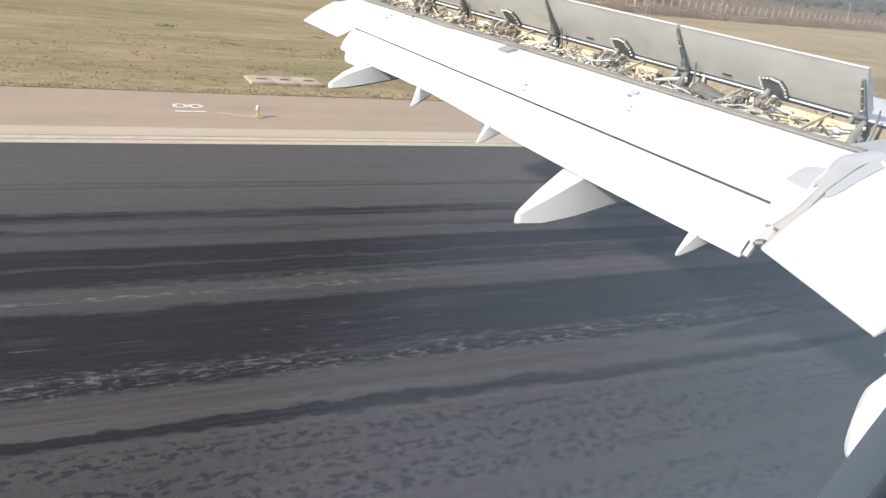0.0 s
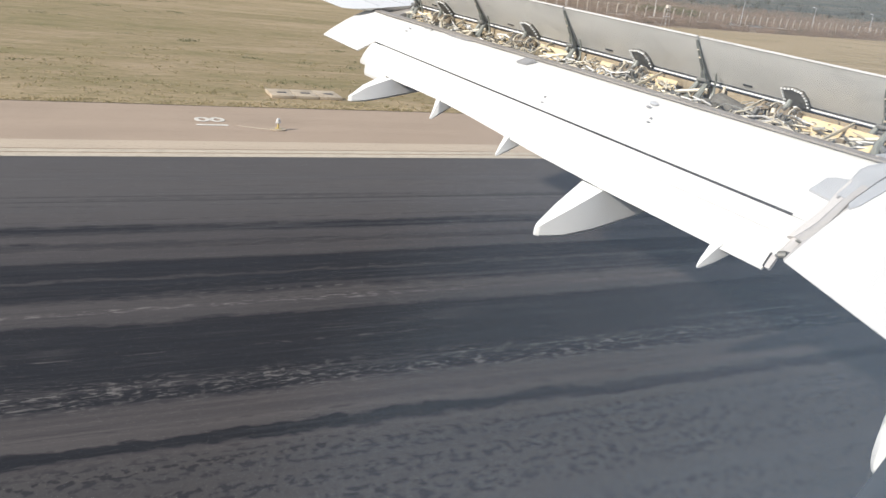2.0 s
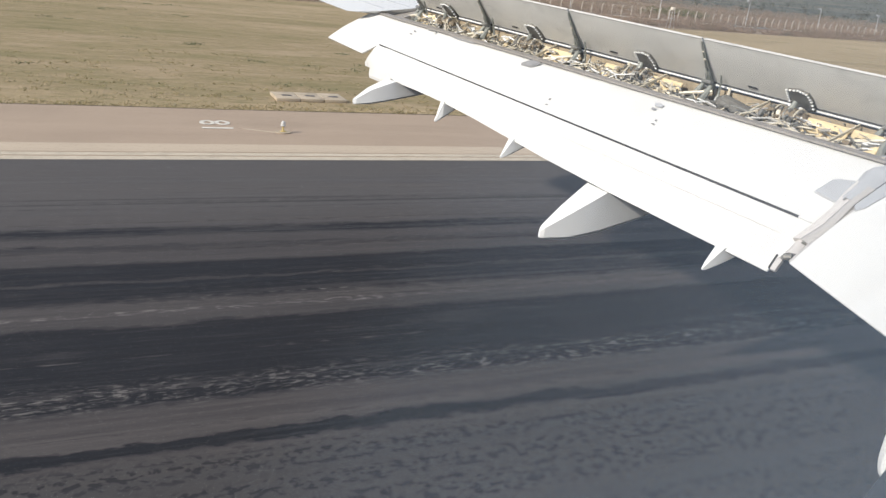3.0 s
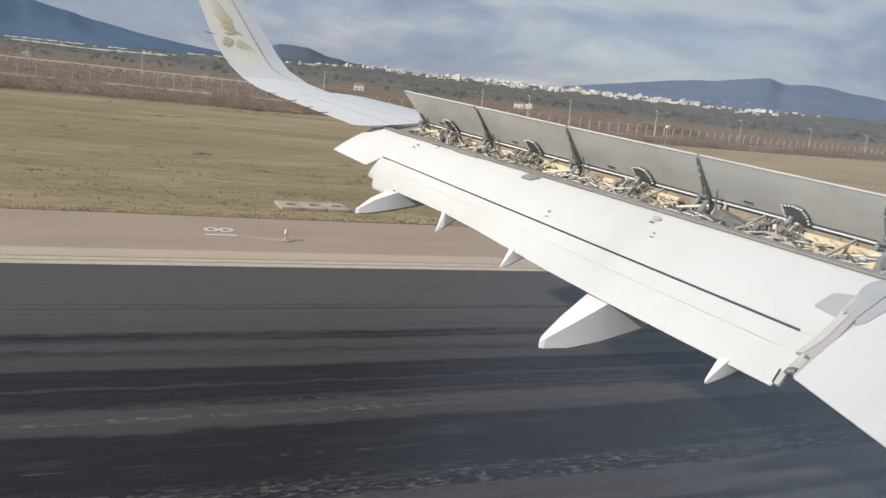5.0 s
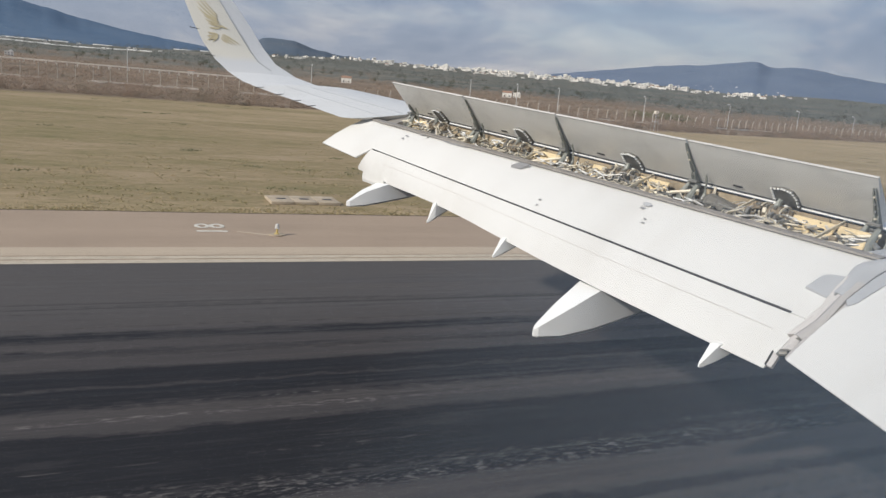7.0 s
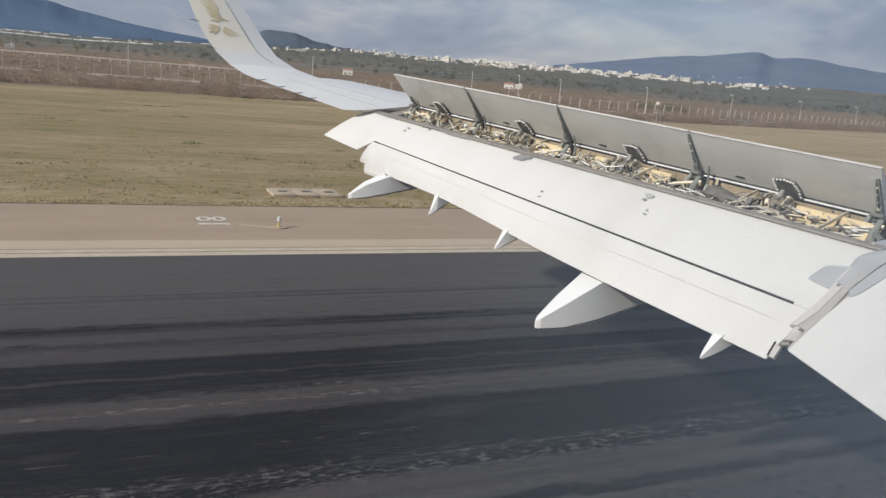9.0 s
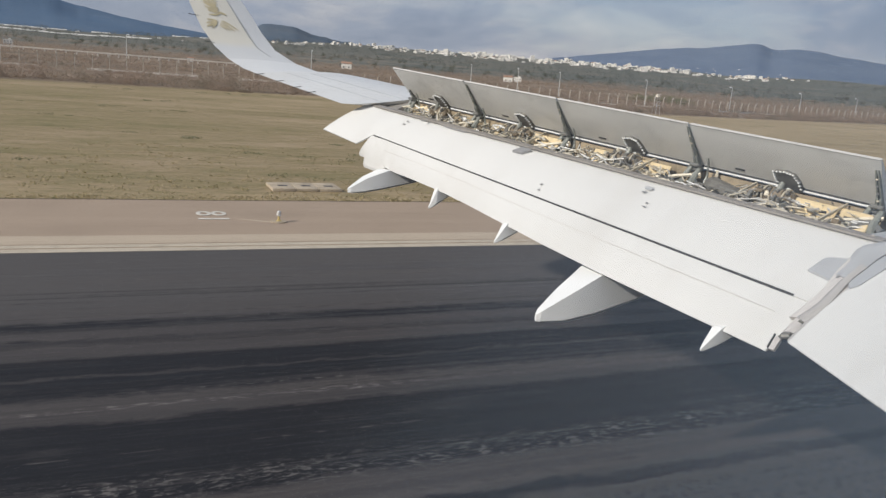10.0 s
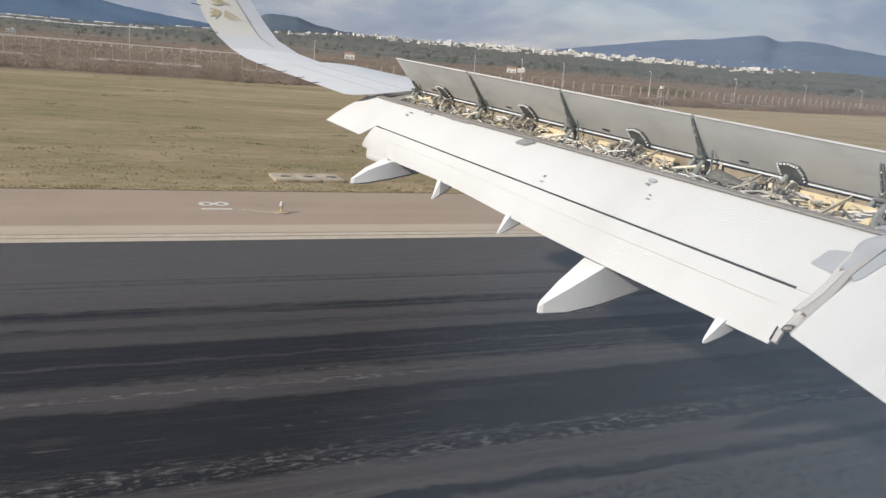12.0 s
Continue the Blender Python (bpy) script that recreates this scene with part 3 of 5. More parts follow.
part("wear_plate", bm, MARK, flap, "grey wear plate at the flap edge")
# dark strip laid on the lip for the shade in its recessed gap
bm = bmesh.new()
pts = [on(REAR, GAP, 12.25, 0.0, 0.002), on(REAR, GAP, 11.62, 0.0, 0.002), on(REAR, GAP, 11.75, 0.042, 0.006), on(REAR, GAP, 12.05, 0.045, 0.006)]
loft(bm, [pts, [p - Z * 0.02 for p in pts]])
part("lip_gap", bm, MARK, flap, "dark strip for the recessed gap at the flap edge")
bm = bmesh.new()
oval = [on(REAR, GAP, 8.68 + 0.05 * math.cos(a), 0.175 + 0.03 * math.sin(a), 0.022) for a in [math.pi * i / 8 for i in range(16)]]
loft(bm, [[p - Z * 0.015 for p in oval], oval])
part("oval_cover", bm, COVER, flap, "small grey oval cover")
# lip strip along the rear of the spoiler bay
bm = bmesh.new()
loft(bm, [[REAR(s) + v for v in (Vector((0, -0.02, 0.012)), Vector((0, 0.056, 0.028)), Vector((0, 0.056, 0.004)), Vector((0, -0.02, -0.012)))] for s in (6.4, 9.7, 13.9)])
part("bay_lip", bm, LIP, airliner, "grey metal edge strip of the bay")

# spoiler bay: dark primer back wall, floor, ribs
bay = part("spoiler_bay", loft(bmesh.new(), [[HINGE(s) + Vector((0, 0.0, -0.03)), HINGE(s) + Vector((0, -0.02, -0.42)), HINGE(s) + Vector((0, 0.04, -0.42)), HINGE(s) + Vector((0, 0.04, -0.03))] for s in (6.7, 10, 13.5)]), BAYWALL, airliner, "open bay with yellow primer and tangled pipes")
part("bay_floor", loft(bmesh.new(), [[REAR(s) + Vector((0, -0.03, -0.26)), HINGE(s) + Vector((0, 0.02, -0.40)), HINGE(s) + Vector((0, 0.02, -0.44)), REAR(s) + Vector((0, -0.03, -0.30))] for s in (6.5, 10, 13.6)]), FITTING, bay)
part("hinge_strip", loft(bmesh.new(), [[HINGE(s) + v for v in (Vector((0, -0.03, 0.005)), Vector((0, -0.03, 0.022)), Vector((0, 0.03, 0.025)), Vector((0, 0.03, 0.0)))] for s in (6.7, 10, 13.5)]), FAIRING, bay, "pale hinge strip")
# solid dark strip in place of the shaded gap under the spoilers
part("hinge_gap", loft(bmesh.new(), [[HINGE(s) + v for v in (Vector((0, -0.027, 0.022)), Vector((0, -0.027, 0.045)), Vector((0, 0.02, 0.048)), Vector((0, 0.02, 0.022)))] for s in (6.92, 10, 13.48)]), DARK_LINE, bay, "dark strip for the shaded gap above the hinge strip")


def spoiler_at(s, k, off=0.0):
    """A point on the aft face of the raised spoilers: hinge station s, k of the way to the raised edge."""
    a, b = HINGE(s) + Vector((0, 0, 0.02)), TOP(s - 0.22)
    n = Vector((0, -(b - a).z, (b - a).y)).normalized()
    n = -n if n.y > 0 else n
    return a + (b - a) * k + n * off


def bay_at(s, k, drop):
    """A point in the spoiler bay, k of the way from the hinge to the rear lip."""
    return HINGE(s) * (1 - k) + REAR(s) * k - Z * drop


BOUNDS = [6.9, 8.77, 10.5, 12.05, 13.5]
spoilers = []
for i in range(4):
    s0, s1 = BOUNDS[i] + 0.012, BOUNDS[i + 1] - 0.012
    bm = bmesh.new()
    rings = []
    for j in range(5):
        s = s0 + (s1 - s0) * j / 4
        rings.append([spoiler_at(s, 0), spoiler_at(s, 0.25, 0.004), spoiler_at(s, 0.5, 0.006), spoiler_at(s, 0.8, 0.003), spoiler_at(s, 1.0),
                      spoiler_at(s, 1.0, -0.018), spoiler_at(s, 0.5, -0.07), spoiler_at(s, 0.05, -0.09)])
    loft(bm, rings)
    sp = part("spoiler", bm, UNDER, airliner, "raised spoiler panel with a dull grey underside", smooth=False)
    spoilers.append(sp)
    bm = bmesh.new()
    loft(bm, [[spoiler_at(s, 0.992, 0.004), spoiler_at(s, 1.008, 0.004), spoiler_at(s, 1.008, -0.022), spoiler_at(s, 0.992, -0.02)] for s in (s0, s1)])
    part("edge_strip", bm, EDGE_PAINT, sp, "pale worn edge strip")
    bm = bmesh.new()
    c = spoiler_at(s1 - 0.45, 0.16, 0.006)
    x = (HINGE(s1) - HINGE(s0)).normalized()
    d = (spoiler_at(s1, 1) - spoiler_at(s1, 0)).normalized()
    box(bm, c, (0.11, 0.022, 0.01), Matrix((x, d, x.cross(d))).transposed())
    part("drain_slot", bm, DARK, sp)

# dark hinge arms at the panel ends
rng_arm = random.Random(3)
for (s_low, s_high, top_k), sp in zip(((6.93, 6.95, 0.80), (8.78, 8.78, 0.95), (10.56, 10.50, 0.95), (12.08, 12.02, 0.94), (13.42, 13.45, 0.34)),
                                      (spoilers[0], spoilers[0], spoilers[1], spoilers[2], spoilers[3])):
    for side in (-0.024, 0.024):
        bm = bmesh.new()
        rings = []
        for k, off, wd, th in ((-0.34, 0.06, 0.04, 0.04), (0.0, 0.05, 0.036, 0.04), (top_k * 0.3, 0.036, 0.030, 0.028), (top_k * 0.34, 0.024, 0.021, 0.02), (top_k * 0.85, 0.016, 0.017, 0.014), (top_k, 0.008, 0.012, 0.008)):
            s = s_low + (s_high - s_low) * max(k, 0)
            c = spoiler_at(s, k, off)
            x = Vector((1, 0, 0))
            n = (spoiler_at(s, k, off + 0.1) - c).normalized()
            squeeze = side * (1 - 0.55 * max(k, 0))
            rings.append([c + x * (squeeze + wd / 2) + n * th / 2, c + x * (squeeze - wd / 2) + n * th / 2, c + x * (squeeze - wd / 2) - n * th, c + x * (squeeze + wd / 2) - n * th])
        loft(bm, rings)
        part("hinge_arm", bm, DARKGREEN, sp, "dark green hinge arm")
    for kk in (0.02, 0.14):
        bm = bmesh.new()
        c = spoiler_at(s_low, kk, 0.075)
        tube(bm, [c - Vector((0.075, 0, 0)), c + Vector((0.075, 0, 0))], 0.022, 8)
        part("hinge_bolt", bm, STEEL, sp)
    for q in range(5):
        bm = bmesh.new()
        box(bm, spoiler_at(s_low + (s_high - s_low) * q / 5, top_k * (0.12 + 0.17 * q), 0.062 - 0.010 * q), (0.03, 0.012, 0.018))
        part("rung", bm, rng_arm.choice((PALE, STEEL)), sp)
    # short second arm beside the first
    bm = bmesh.new()
    tube(bm, [spoiler_at(s_low - 0.15, 0.30, 0.03), spoiler_at(s_low - 0.15, 0.18, 0.05), bay_at(s_low - 0.17, 0.16, 0.05), bay_at(s_low - 0.2, 0.3, 0.2)], [0.008, 0.015, 0.018, 0.022], 6)
    part("short_arm", bm, DARKGREEN, sp)
    # forked bracket on the bay wall
    for side in (-0.07, 0.07):
        bm = bmesh.new()
        a = bay_at(s_low, 0.1, 0.02) + Vector((side, 0, 0.05))
        b = bay_at(s_low, 0.3, 0.3) + Vector((side * 1.4, 0, 0))
        tube(bm, [a, (a + b) / 2 + Vector((0, -0.05, 0.02)), b], [0.03, 0.04, 0.05], 6)
        part("hinge_bracket", bm, DARKGREEN, bay)
    bm = bmesh.new()
    tube(bm, [bay_at(s_low - 0.12, 0.2, 0.02), bay_at(s_low, 0.25, 0.05), bay_at(s_low + 0.3, 0.45, 0.12)], 0.022, 6)
    part("brace", bm, PALE, bay)

# actuators: a dark serrated plate on each spoiler with its ram and valve block below
rng = random.Random(4)
for s_, w_, sp in zip((7.78, 9.56, 11.22, 12.78), (0.28, 0.25, 0.225, 0.21), spoilers):
    bm = bmesh.new()
    outline = [(-0.34, 0.0), (-0.42, 0.2), (-0.46, 0.36), (-0.05, 0.40), (0.25, 0.36), (0.40, 0.22), (0.46, 0.0)]
    front = [spoiler_at(s_ - x * w_, k, 0.04) for x, k in outline]
    rear_ = [spoiler_at(s_ - x * w_, k, 0.0) for x, k in outline]
    loft(bm, [rear_, front])
    plate = part("actuator_plate", bm, FITTING, sp, "dark serrated actuator fitting")
    rim = []
    for (x0, k0), (x1, k1) in zip(outline[:-1], outline[1:]):
        for j in range(3):
            q = j / 3
            rim.append((x0 + (x1 - x0) * q, k0 + (k1 - k0) * q))
    for x, k in rim[2:]:
        bm = bmesh.new()
        box(bm, spoiler_at(s_ - x * w_, k + 0.01, 0.045), (0.022, 0.018, 0.018), Matrix.Rotation(0.3 * x, 3, "Z"))
        part("tooth", bm, FAIRING, plate)
    for x in (-0.22, 0.12):
        pts = [spoiler_at(s_ - (x + 0.16 * math.cos(a)) * w_, 0.02 + 0.1 * math.sin(a), 0.10) for a in (0.2, 0.8, 1.57, 2.3, 2.9)]
        bm = bmesh.new()
        tube(bm, pts, 0.018, 6)
        part("lug", bm, FAIRING, plate)
    # ram and valve block
    bm = bmesh.new()
    tube(bm, [spoiler_at(s_ + 0.02, 0.22, 0.08), bay_at(s_, 0.35, 0.12), bay_at(s_ + 0.02, 0.42, 0.28)], [0.028, 0.05, 0.06], 10)
    part("ram", bm, DARKGREEN, bay, "dark hydraulic ram")
    # dusty actuator body with collars and lugs
    bm = bmesh.new()
    a, b = bay_at(s_ + 0.17, 0.24, 0.05), bay_at(s_ - 0.17, 0.24, 0.05)
    tube(bm, [a, a.lerp(b, 0.08), a.lerp(b, 0.3), a.lerp(b, 0.34), a.lerp(b, 0.66), a.lerp(b, 0.7), a.lerp(b, 0.92), b], [0.05, 0.08, 0.08, 0.1, 0.1, 0.075, 0.075, 0.05], 12)
    part("actuator_body", bm, DUSTY, bay, "dusty brown actuator body")
    for q in (0.2, 0.5, 0.8):
        bm = bmesh.new()
        c = a.lerp(b, q)
        ring = [c + Vector((0, 0.1 * math.cos(w_ang), 0.1 * math.sin(w_ang))) for w_ang in [math.pi * g / 8 for g in range(-2, 11)]]
        tube(bm, ring, 0.011, 5)
        part("clamp", bm, PALE if q != 0.5 else STEEL, bay)
    for q in (0.12, 0.36, 0.62, 0.9):
        bm = bmesh.new()
        c = a.lerp(b, q) + Vector((0, -0.07, 0.07))
        box(bm, c, (0.035, 0.05, 0.05), Matrix.Rotation(0.7, 3, "X"))
        part("lug", bevelled(bm, 0.008, 1), FITTING, bay)
    for ds, k, size in ((-0.12, 0.35, (0.15, 0.16, 0.2)), (0.13, 0.3, (0.12, 0.14, 0.16))):
        bm = bmesh.new()
        box(bm, bay_at(s_ + ds, k, 0.17), size, Matrix.Rotation(0.3, 3, "X"))
        part("valve_block", bevelled(bm, 0.015), STEEL, bay)
    for j in range(34):
        bm = bmesh.new()
        c = bay_at(s_ + rng.uniform(-0.2, 0.2), rng.uniform(0.15, 0.62), rng.uniform(-0.02, 0.14))
        box(bm, c, (rng.uniform(0.03, 0.075), rng.uniform(0.03, 0.06), rng.uniform(0.03, 0.08)), Euler((rng.uniform(-0.6, 0.6), rng.uniform(-0.4, 0.4), rng.uniform(-0.5, 0.5))).to_matrix())
        part("valve", bevelled(bm, 0.008, 1), rng.choice((DUSTY, DUSTY, DUSTY, FITTING, FITTING, PALE, STEEL)), bay)
    for j in range(30):
        bm = bmesh.new()
        a = bay_at(s_ + rng.uniform(-0.28, 0.28), rng.uniform(0.1, 0.5), rng.uniform(0.02, 0.16))
        b = a + Vector((rng.uniform(-0.16, 0.16), rng.uniform(-0.1, 0.1), rng.uniform(-0.1, 0.06)))
        c = bay_at(s_ + rng.uniform(-0.4, 0.4), rng.uniform(0.4, 0.85), rng.uniform(0.02, 0.14))
        tube(bm, [a, b, (b + c) / 2 + Vector((0, 0, 0.05)), c], rng.choice((0.006, 0.008, 0.011)), 6)
        part("hose", bm, rng.choice((PALE, PALE, PALE, FITTING, STEEL, GALV)), bay)

# yellow ribs and panels, slanting struts, pipes along the bay
for s_, w_ in ((13.12, 0.36), (11.5, 0.3), (10.78, 0.46), (9.95, 0.2), (9.2, 0.42), (7.42, 0.5), (7.02, 0.3)):
    bm = bmesh.new()
    c = bay_at(s_, 0.30, 0.11)
    x = (HINGE(s_ + 0.5) - HINGE(s_ - 0.5)).normalized()
    d = Vector((0, -0.5, -0.6)).normalized()
    d = (d - x * d.dot(x)).normalized()
    box(bm, c, (w_, 0.27, 0.03), Matrix((x, d, x.cross(d))).transposed())
    part("yellow_panel", bevelled(bm, 0.008, 1), PRIMER, bay)
    for q in (-0.25, 0.2):
        bm = bmesh.new()
        box(bm, c + x * w_ * q - d * 0.03 + x.cross(d) * (0.022 if x.cross(d).z > 0 else -0.022), (0.07, 0.025, 0.012), Matrix((x, d, x.cross(d))).transposed())
        part("cut_out", bm, DARK, bay)
for s_ in (7.2, 8.1, 9.3, 10.9, 11.55, 12.45):
    bm = bmesh.new()
    a, b = bay_at(s_, 0.08, 0.0), bay_at(s_ - 0.1, 0.92, 0.06)
    x = Vector((0.011, 0, 0))
    z = Vector((0, 0, 0.014))
    loft(bm, [[p + x + z, p - x + z, p - x - z, p + x - z] for p in (a, b)])
    part("slanting_strut", bm, PALE, bay)
for k, drop, r, s0, s1, mat in ((0.62, 0.1, 0.016, 6.7, 9.4, PALE), (0.74, 0.07, 0.012, 6.7, 8.6, PALE), (0.5, 0.14, 0.02, 8.9, 13.2, PALE), (0.86, 0.06, 0.014, 6.7, 13.0, STEEL),
                                (0.3, 0.1, 0.035, 6.75, 7.12, STEEL), (0.7, 0.12, 0.014, 9.2, 11.8, PALE), (0.9, 0.015, 0.017, 6.5, 8.9, PALE), (0.88, 0.02, 0.015, 9.1, 11.4, PALE), (0.80, 0.05, 0.012, 9.6, 12.9, DUSTY), (0.4, 0.22, 0.018, 6.8, 13.2, STEEL)):
    bm = bmesh.new()
    n = max(3, int((s1 - s0) / 0.18))
    pts = [bay_at(s0 + (s1 - s0) * i / n, k + 0.06 * math.sin(i * 1.9 + k * 9), drop + 0.025 * math.sin(i * 2.7 + k * 5)) for i in range(n + 1)]
    tube(bm, pts, r, 7)
    part("pipe", bm, mat, bay)
bm = bmesh.new()
a, b = bay_at(8.5, 0.3, 0.10), bay_at(8.02, 0.5, 0.13)
tube(bm, [a, a + (b - a) * 0.12, a + (b - a) * 0.15, a + (b - a) * 0.8, b], [0.10, 0.13, 0.125, 0.125, 0.09], 14)
part("drum", bm, FITTING, bay, "dark blue-grey gearbox drum")
bm = bmesh.new()
tube(bm, [bay_at(8.56, 0.05, -0.02), bay_at(8.53, 0.1, 0.05), bay_at(8.5, 0.45, 0.16), bay_at(8.47, 0.75, 0.16)], 0.018, 6)
part("band", bm, PALE, bay)
for j in range(620):
    s_ = rng.uniform(6.9, 13.2)
    bm = bmesh.new()
    if j % 3:
        a = bay_at(s_, rng.uniform(0.1, 0.7), rng.uniform(0.03, 0.15))
        pts = [a]
        for q in range(3):
            pts.append(pts[-1] + Vector((rng.uniform(-0.13, 0.13), rng.uniform(-0.1, 0.06), rng.uniform(-0.05, 0.05))))
        tube(bm, pts, rng.choice((0.006, 0.008, 0.012)), 5)
        part("hose", bm, rng.choice((PALE, PALE, PALE, FAIRING, STEEL, FITTING, GALV)), bay)
    else:
        box(bm, bay_at(s_, rng.uniform(0.2, 0.6), rng.uniform(0.1, 0.2)), (rng.uniform(0.03, 0.09), rng.uniform(0.03, 0.07), rng.uniform(0.03, 0.07)), Matrix.Rotation(rng.uniform(-0.6, 0.6), 3, "X"))
        part("fitting", bevelled(bm, 0.006, 1), rng.choice((STEEL, DUSTY, DUSTY, FITTING, GALV, PALE)), bay)
# outboard end of the flap cove
bm = bmesh.new()
loft(bm, [[HINGE(s) + Vector((0, 0.0, -0.05)), HINGE(s) + Vector((0, 0.0, -0.3)), REAR(s) + Vector((0, 0.03, -0.25)), REAR(s) + Vector((0, 0.03, -0.06))] for s in (13.5, 13.75)])
part("cove_end", bm, LIP, airliner, "shaded recess at the flap end")


# ---- flap track fairings ----
def fairing(name, s, stations, label, soft=False):
    """Sections along the chord: y, top, bottom, width. A flat top with crisp edges, or an oval body."""
    bm = bmesh.new()
    rings = []
    for y, top, low, wd in stations:
        h = top - low
        if soft:
            rings.append([Vector((-s + wd * 0.5 * math.copysign(abs(math.cos(a)) ** 0.75, math.cos(a)), y, (top + low) / 2 + h * 0.5 * math.copysign(abs(math.sin(a)) ** 0.75, math.sin(a)))) for a in [math.pi * (i + 0.5) / 8 for i in range(16)]])
        else:
            rings.append([Vector((-s + wd * x, y, low + h * z)) for x, z in ((-0.5, 1), (0.5, 1), (0.42, 0.12), (0.27, 0), (-0.27, 0), (-0.42, 0.12))])
    loft(bm, rings)
    return part(name, bm, FAIRING, airliner, label)


fairing("flap_fairing", 8.53, ((4.20, 2.40, 2.32, 0.03), (4.24, 2.44, 2.31, 0.09), (4.5, 2.63, 2.31, 0.26), (4.85, 2.87, 2.38, 0.41), (5.4, 3.0, 2.54, 0.44), (6.2, 3.1, 2.82, 0.40), (7.4, 3.3, 3.18, 0.2)), "pointed white flap track fairing")
fairing("flap_fairing", 12.78, ((3.26, 3.046, 2.977, 0.03), (3.30, 3.065, 2.972, 0.09), (3.514, 3.211, 2.99, 0.22), (3.807, 3.338, 3.05, 0.34), (4.295, 3.44, 3.16, 0.36), (5.08, 3.6, 3.34, 0.3)), "pointed white flap track fairing")
fairing("flap_fairing", 4.46, ((4.66, 2.22, 2.03, 0.08), (4.70, 2.42, 1.97, 0.2), (4.82, 2.58, 1.93, 0.34), (5.1, 2.7, 1.9, 0.44), (6.2, 2.8, 2.0, 0.46)), "rounded white flap track fairing", True)
for s, tipy, tipz in ((11.42, 4.036, 3.005), (9.94, 4.345, 2.86), (6.88, 5.01, 2.545)):
    p = TE(s)
    fairing("hinge_fin", s, ((tipy, tipz + 0.02, tipz, 0.015), (tipy + 0.02, tipz + 0.05, tipz - 0.004, 0.035), (p.y + 0.005, p.z + 0.02, tipz + 0.05, 0.115), (p.y + 0.25, p.z + 0.12, p.z - 0.05, 0.13)), "small white fin under the flap")

# ---- inboard flap and the joint between the flaps ----
IN_TE = line(6.22, 5.28, 2.88, 4.72, 4.92, 2.79)
IN_FR = line(6.3, 6.47, 3.68, 4.7, 6.40, 3.55)
bm = bmesh.new()
loft(bm, [flap_ring(IN_FR(s), IN_TE(s), 0.16, 0.012, 0.05) for s in (6.16, 5.8, 5.2, 4.74)])
inner = part("inboard_flap", bm, WHITE, airliner, "white inboard flap lowered towards the runway")
bm = bmesh.new()
loft(bm, [flap_ring(IN_FR(s), IN_TE(s) + Vector((0, 0.1, -0.12)), 0.16, 0.012, 0.05) for s in (4.68, 3.4, 2.2)])
part("inboard_flap_root", bm, WHITE, airliner)
# joint between the flaps: overlapping strips that run from the trailing edge up to the bay
def along(s, q, lift):
    """A point over the flaps: q from 0 at the bay lip to 1 at the slot and 2 at the trailing edge."""
    if q < 1:
        return on(REAR, GAP, s, q, lift + 0.03 * 4 * q * (1 - q))
    return on(AFT_TOP, TE2, s, q - 1, lift)


def lapped(name, left, right, lift, thick, mat, parent, label="", crown=0.0):
    """A strip between two edges given as (station, share of the way down), a little crowned."""
    bm = bmesh.new()
    rings = []
    for (s0, q0), (s1, q1) in zip(left, right):
        row = [along(s0 + (s1 - s0) * k, q0 + (q1 - q0) * k, lift + crown * 4 * k * (1 - k)) for k in (0, 0.25, 0.5, 0.75, 1)]
        low = [along(s1, q1, lift - thick), along(s0, q0, lift - thick)]
        rings.append(row + low)
    loft(bm, rings)
    return part(name, bm, mat, parent, label)


joint = lapped("flap_joint_fairing", [(6.40, 0.66), (6.405, 0.52), (6.43, 0.38), (6.455, 0.26), (6.44, 0.17), (6.40, 0.10), (6.36, 0.06), (6.30, -0.02)],
               [(6.255, 0.68), (6.25, 0.56), (6.25, 0.44), (6.25, 0.34), (6.25, 0.27), (6.24, 0.20), (6.20, 0.12), (6.12, 0.05)], 0.05, 0.15, COVER, airliner,
               "curved grey fairing and overlapping strips between the two flaps", 0.03)
lapped("joint_lap", [(6.437, 1.385), (6.395, 1.18), (6.362, 1.0), (6.358, 0.84), (6.38, 0.70), (6.40, 0.59), (6.41, 0.42)],
       [(6.371, 1.346), (6.325, 1.16), (6.29, 1.0), (6.292, 0.82), (6.30, 0.69), (6.31, 0.60), (6.33, 0.45)], 0.062, 0.07, LAP, joint, "pinkish-white overlapping strip", 0.006)
lapped("joint_lap", [(6.371, 1.346), (6.325, 1.16), (6.29, 1.0), (6.292, 0.82), (6.30, 0.69), (6.31, 0.60), (6.33, 0.45)],
       [(6.285, 1.38), (6.245, 1.18), (6.218, 1.0), (6.228, 0.84), (6.240, 0.72), (6.243, 0.62), (6.235, 0.46)], 0.064, 0.14, JOINT, joint, "worn grey overlapping strip", 0.01)
lapped("joint_seam", [(6.374, 1.346), (6.328, 1.16), (6.293, 1.0), (6.295, 0.82), (6.303, 0.69)], [(6.366, 1.346), (6.320, 1.16), (6.285, 1.0), (6.287, 0.82), (6.297, 0.69)], 0.067, 0.02, MARK, joint)
# dark strip that draws the shadow below the strips' lower end
lapped("joint_shadow_lip", [(6.355, 1.40), (6.345, 1.36)], [(6.30, 1.385), (6.305, 1.35)], 0.058, 0.02, FITTING, joint)
lapped("joint_slot", [(6.345, 0.70), (6.335, 0.60)], [(6.33, 0.70), (6.32, 0.60)], 0.078, 0.03, MARK, joint)
lapped("joint_link", [(6.43, 1.64), (6.415, 1.50), (6.405, 1.34)], [(6.33, 1.58), (6.328, 1.48), (6.325, 1.33)], 0.035, 0.05, LAP, joint, "pale beige link", 0.02)
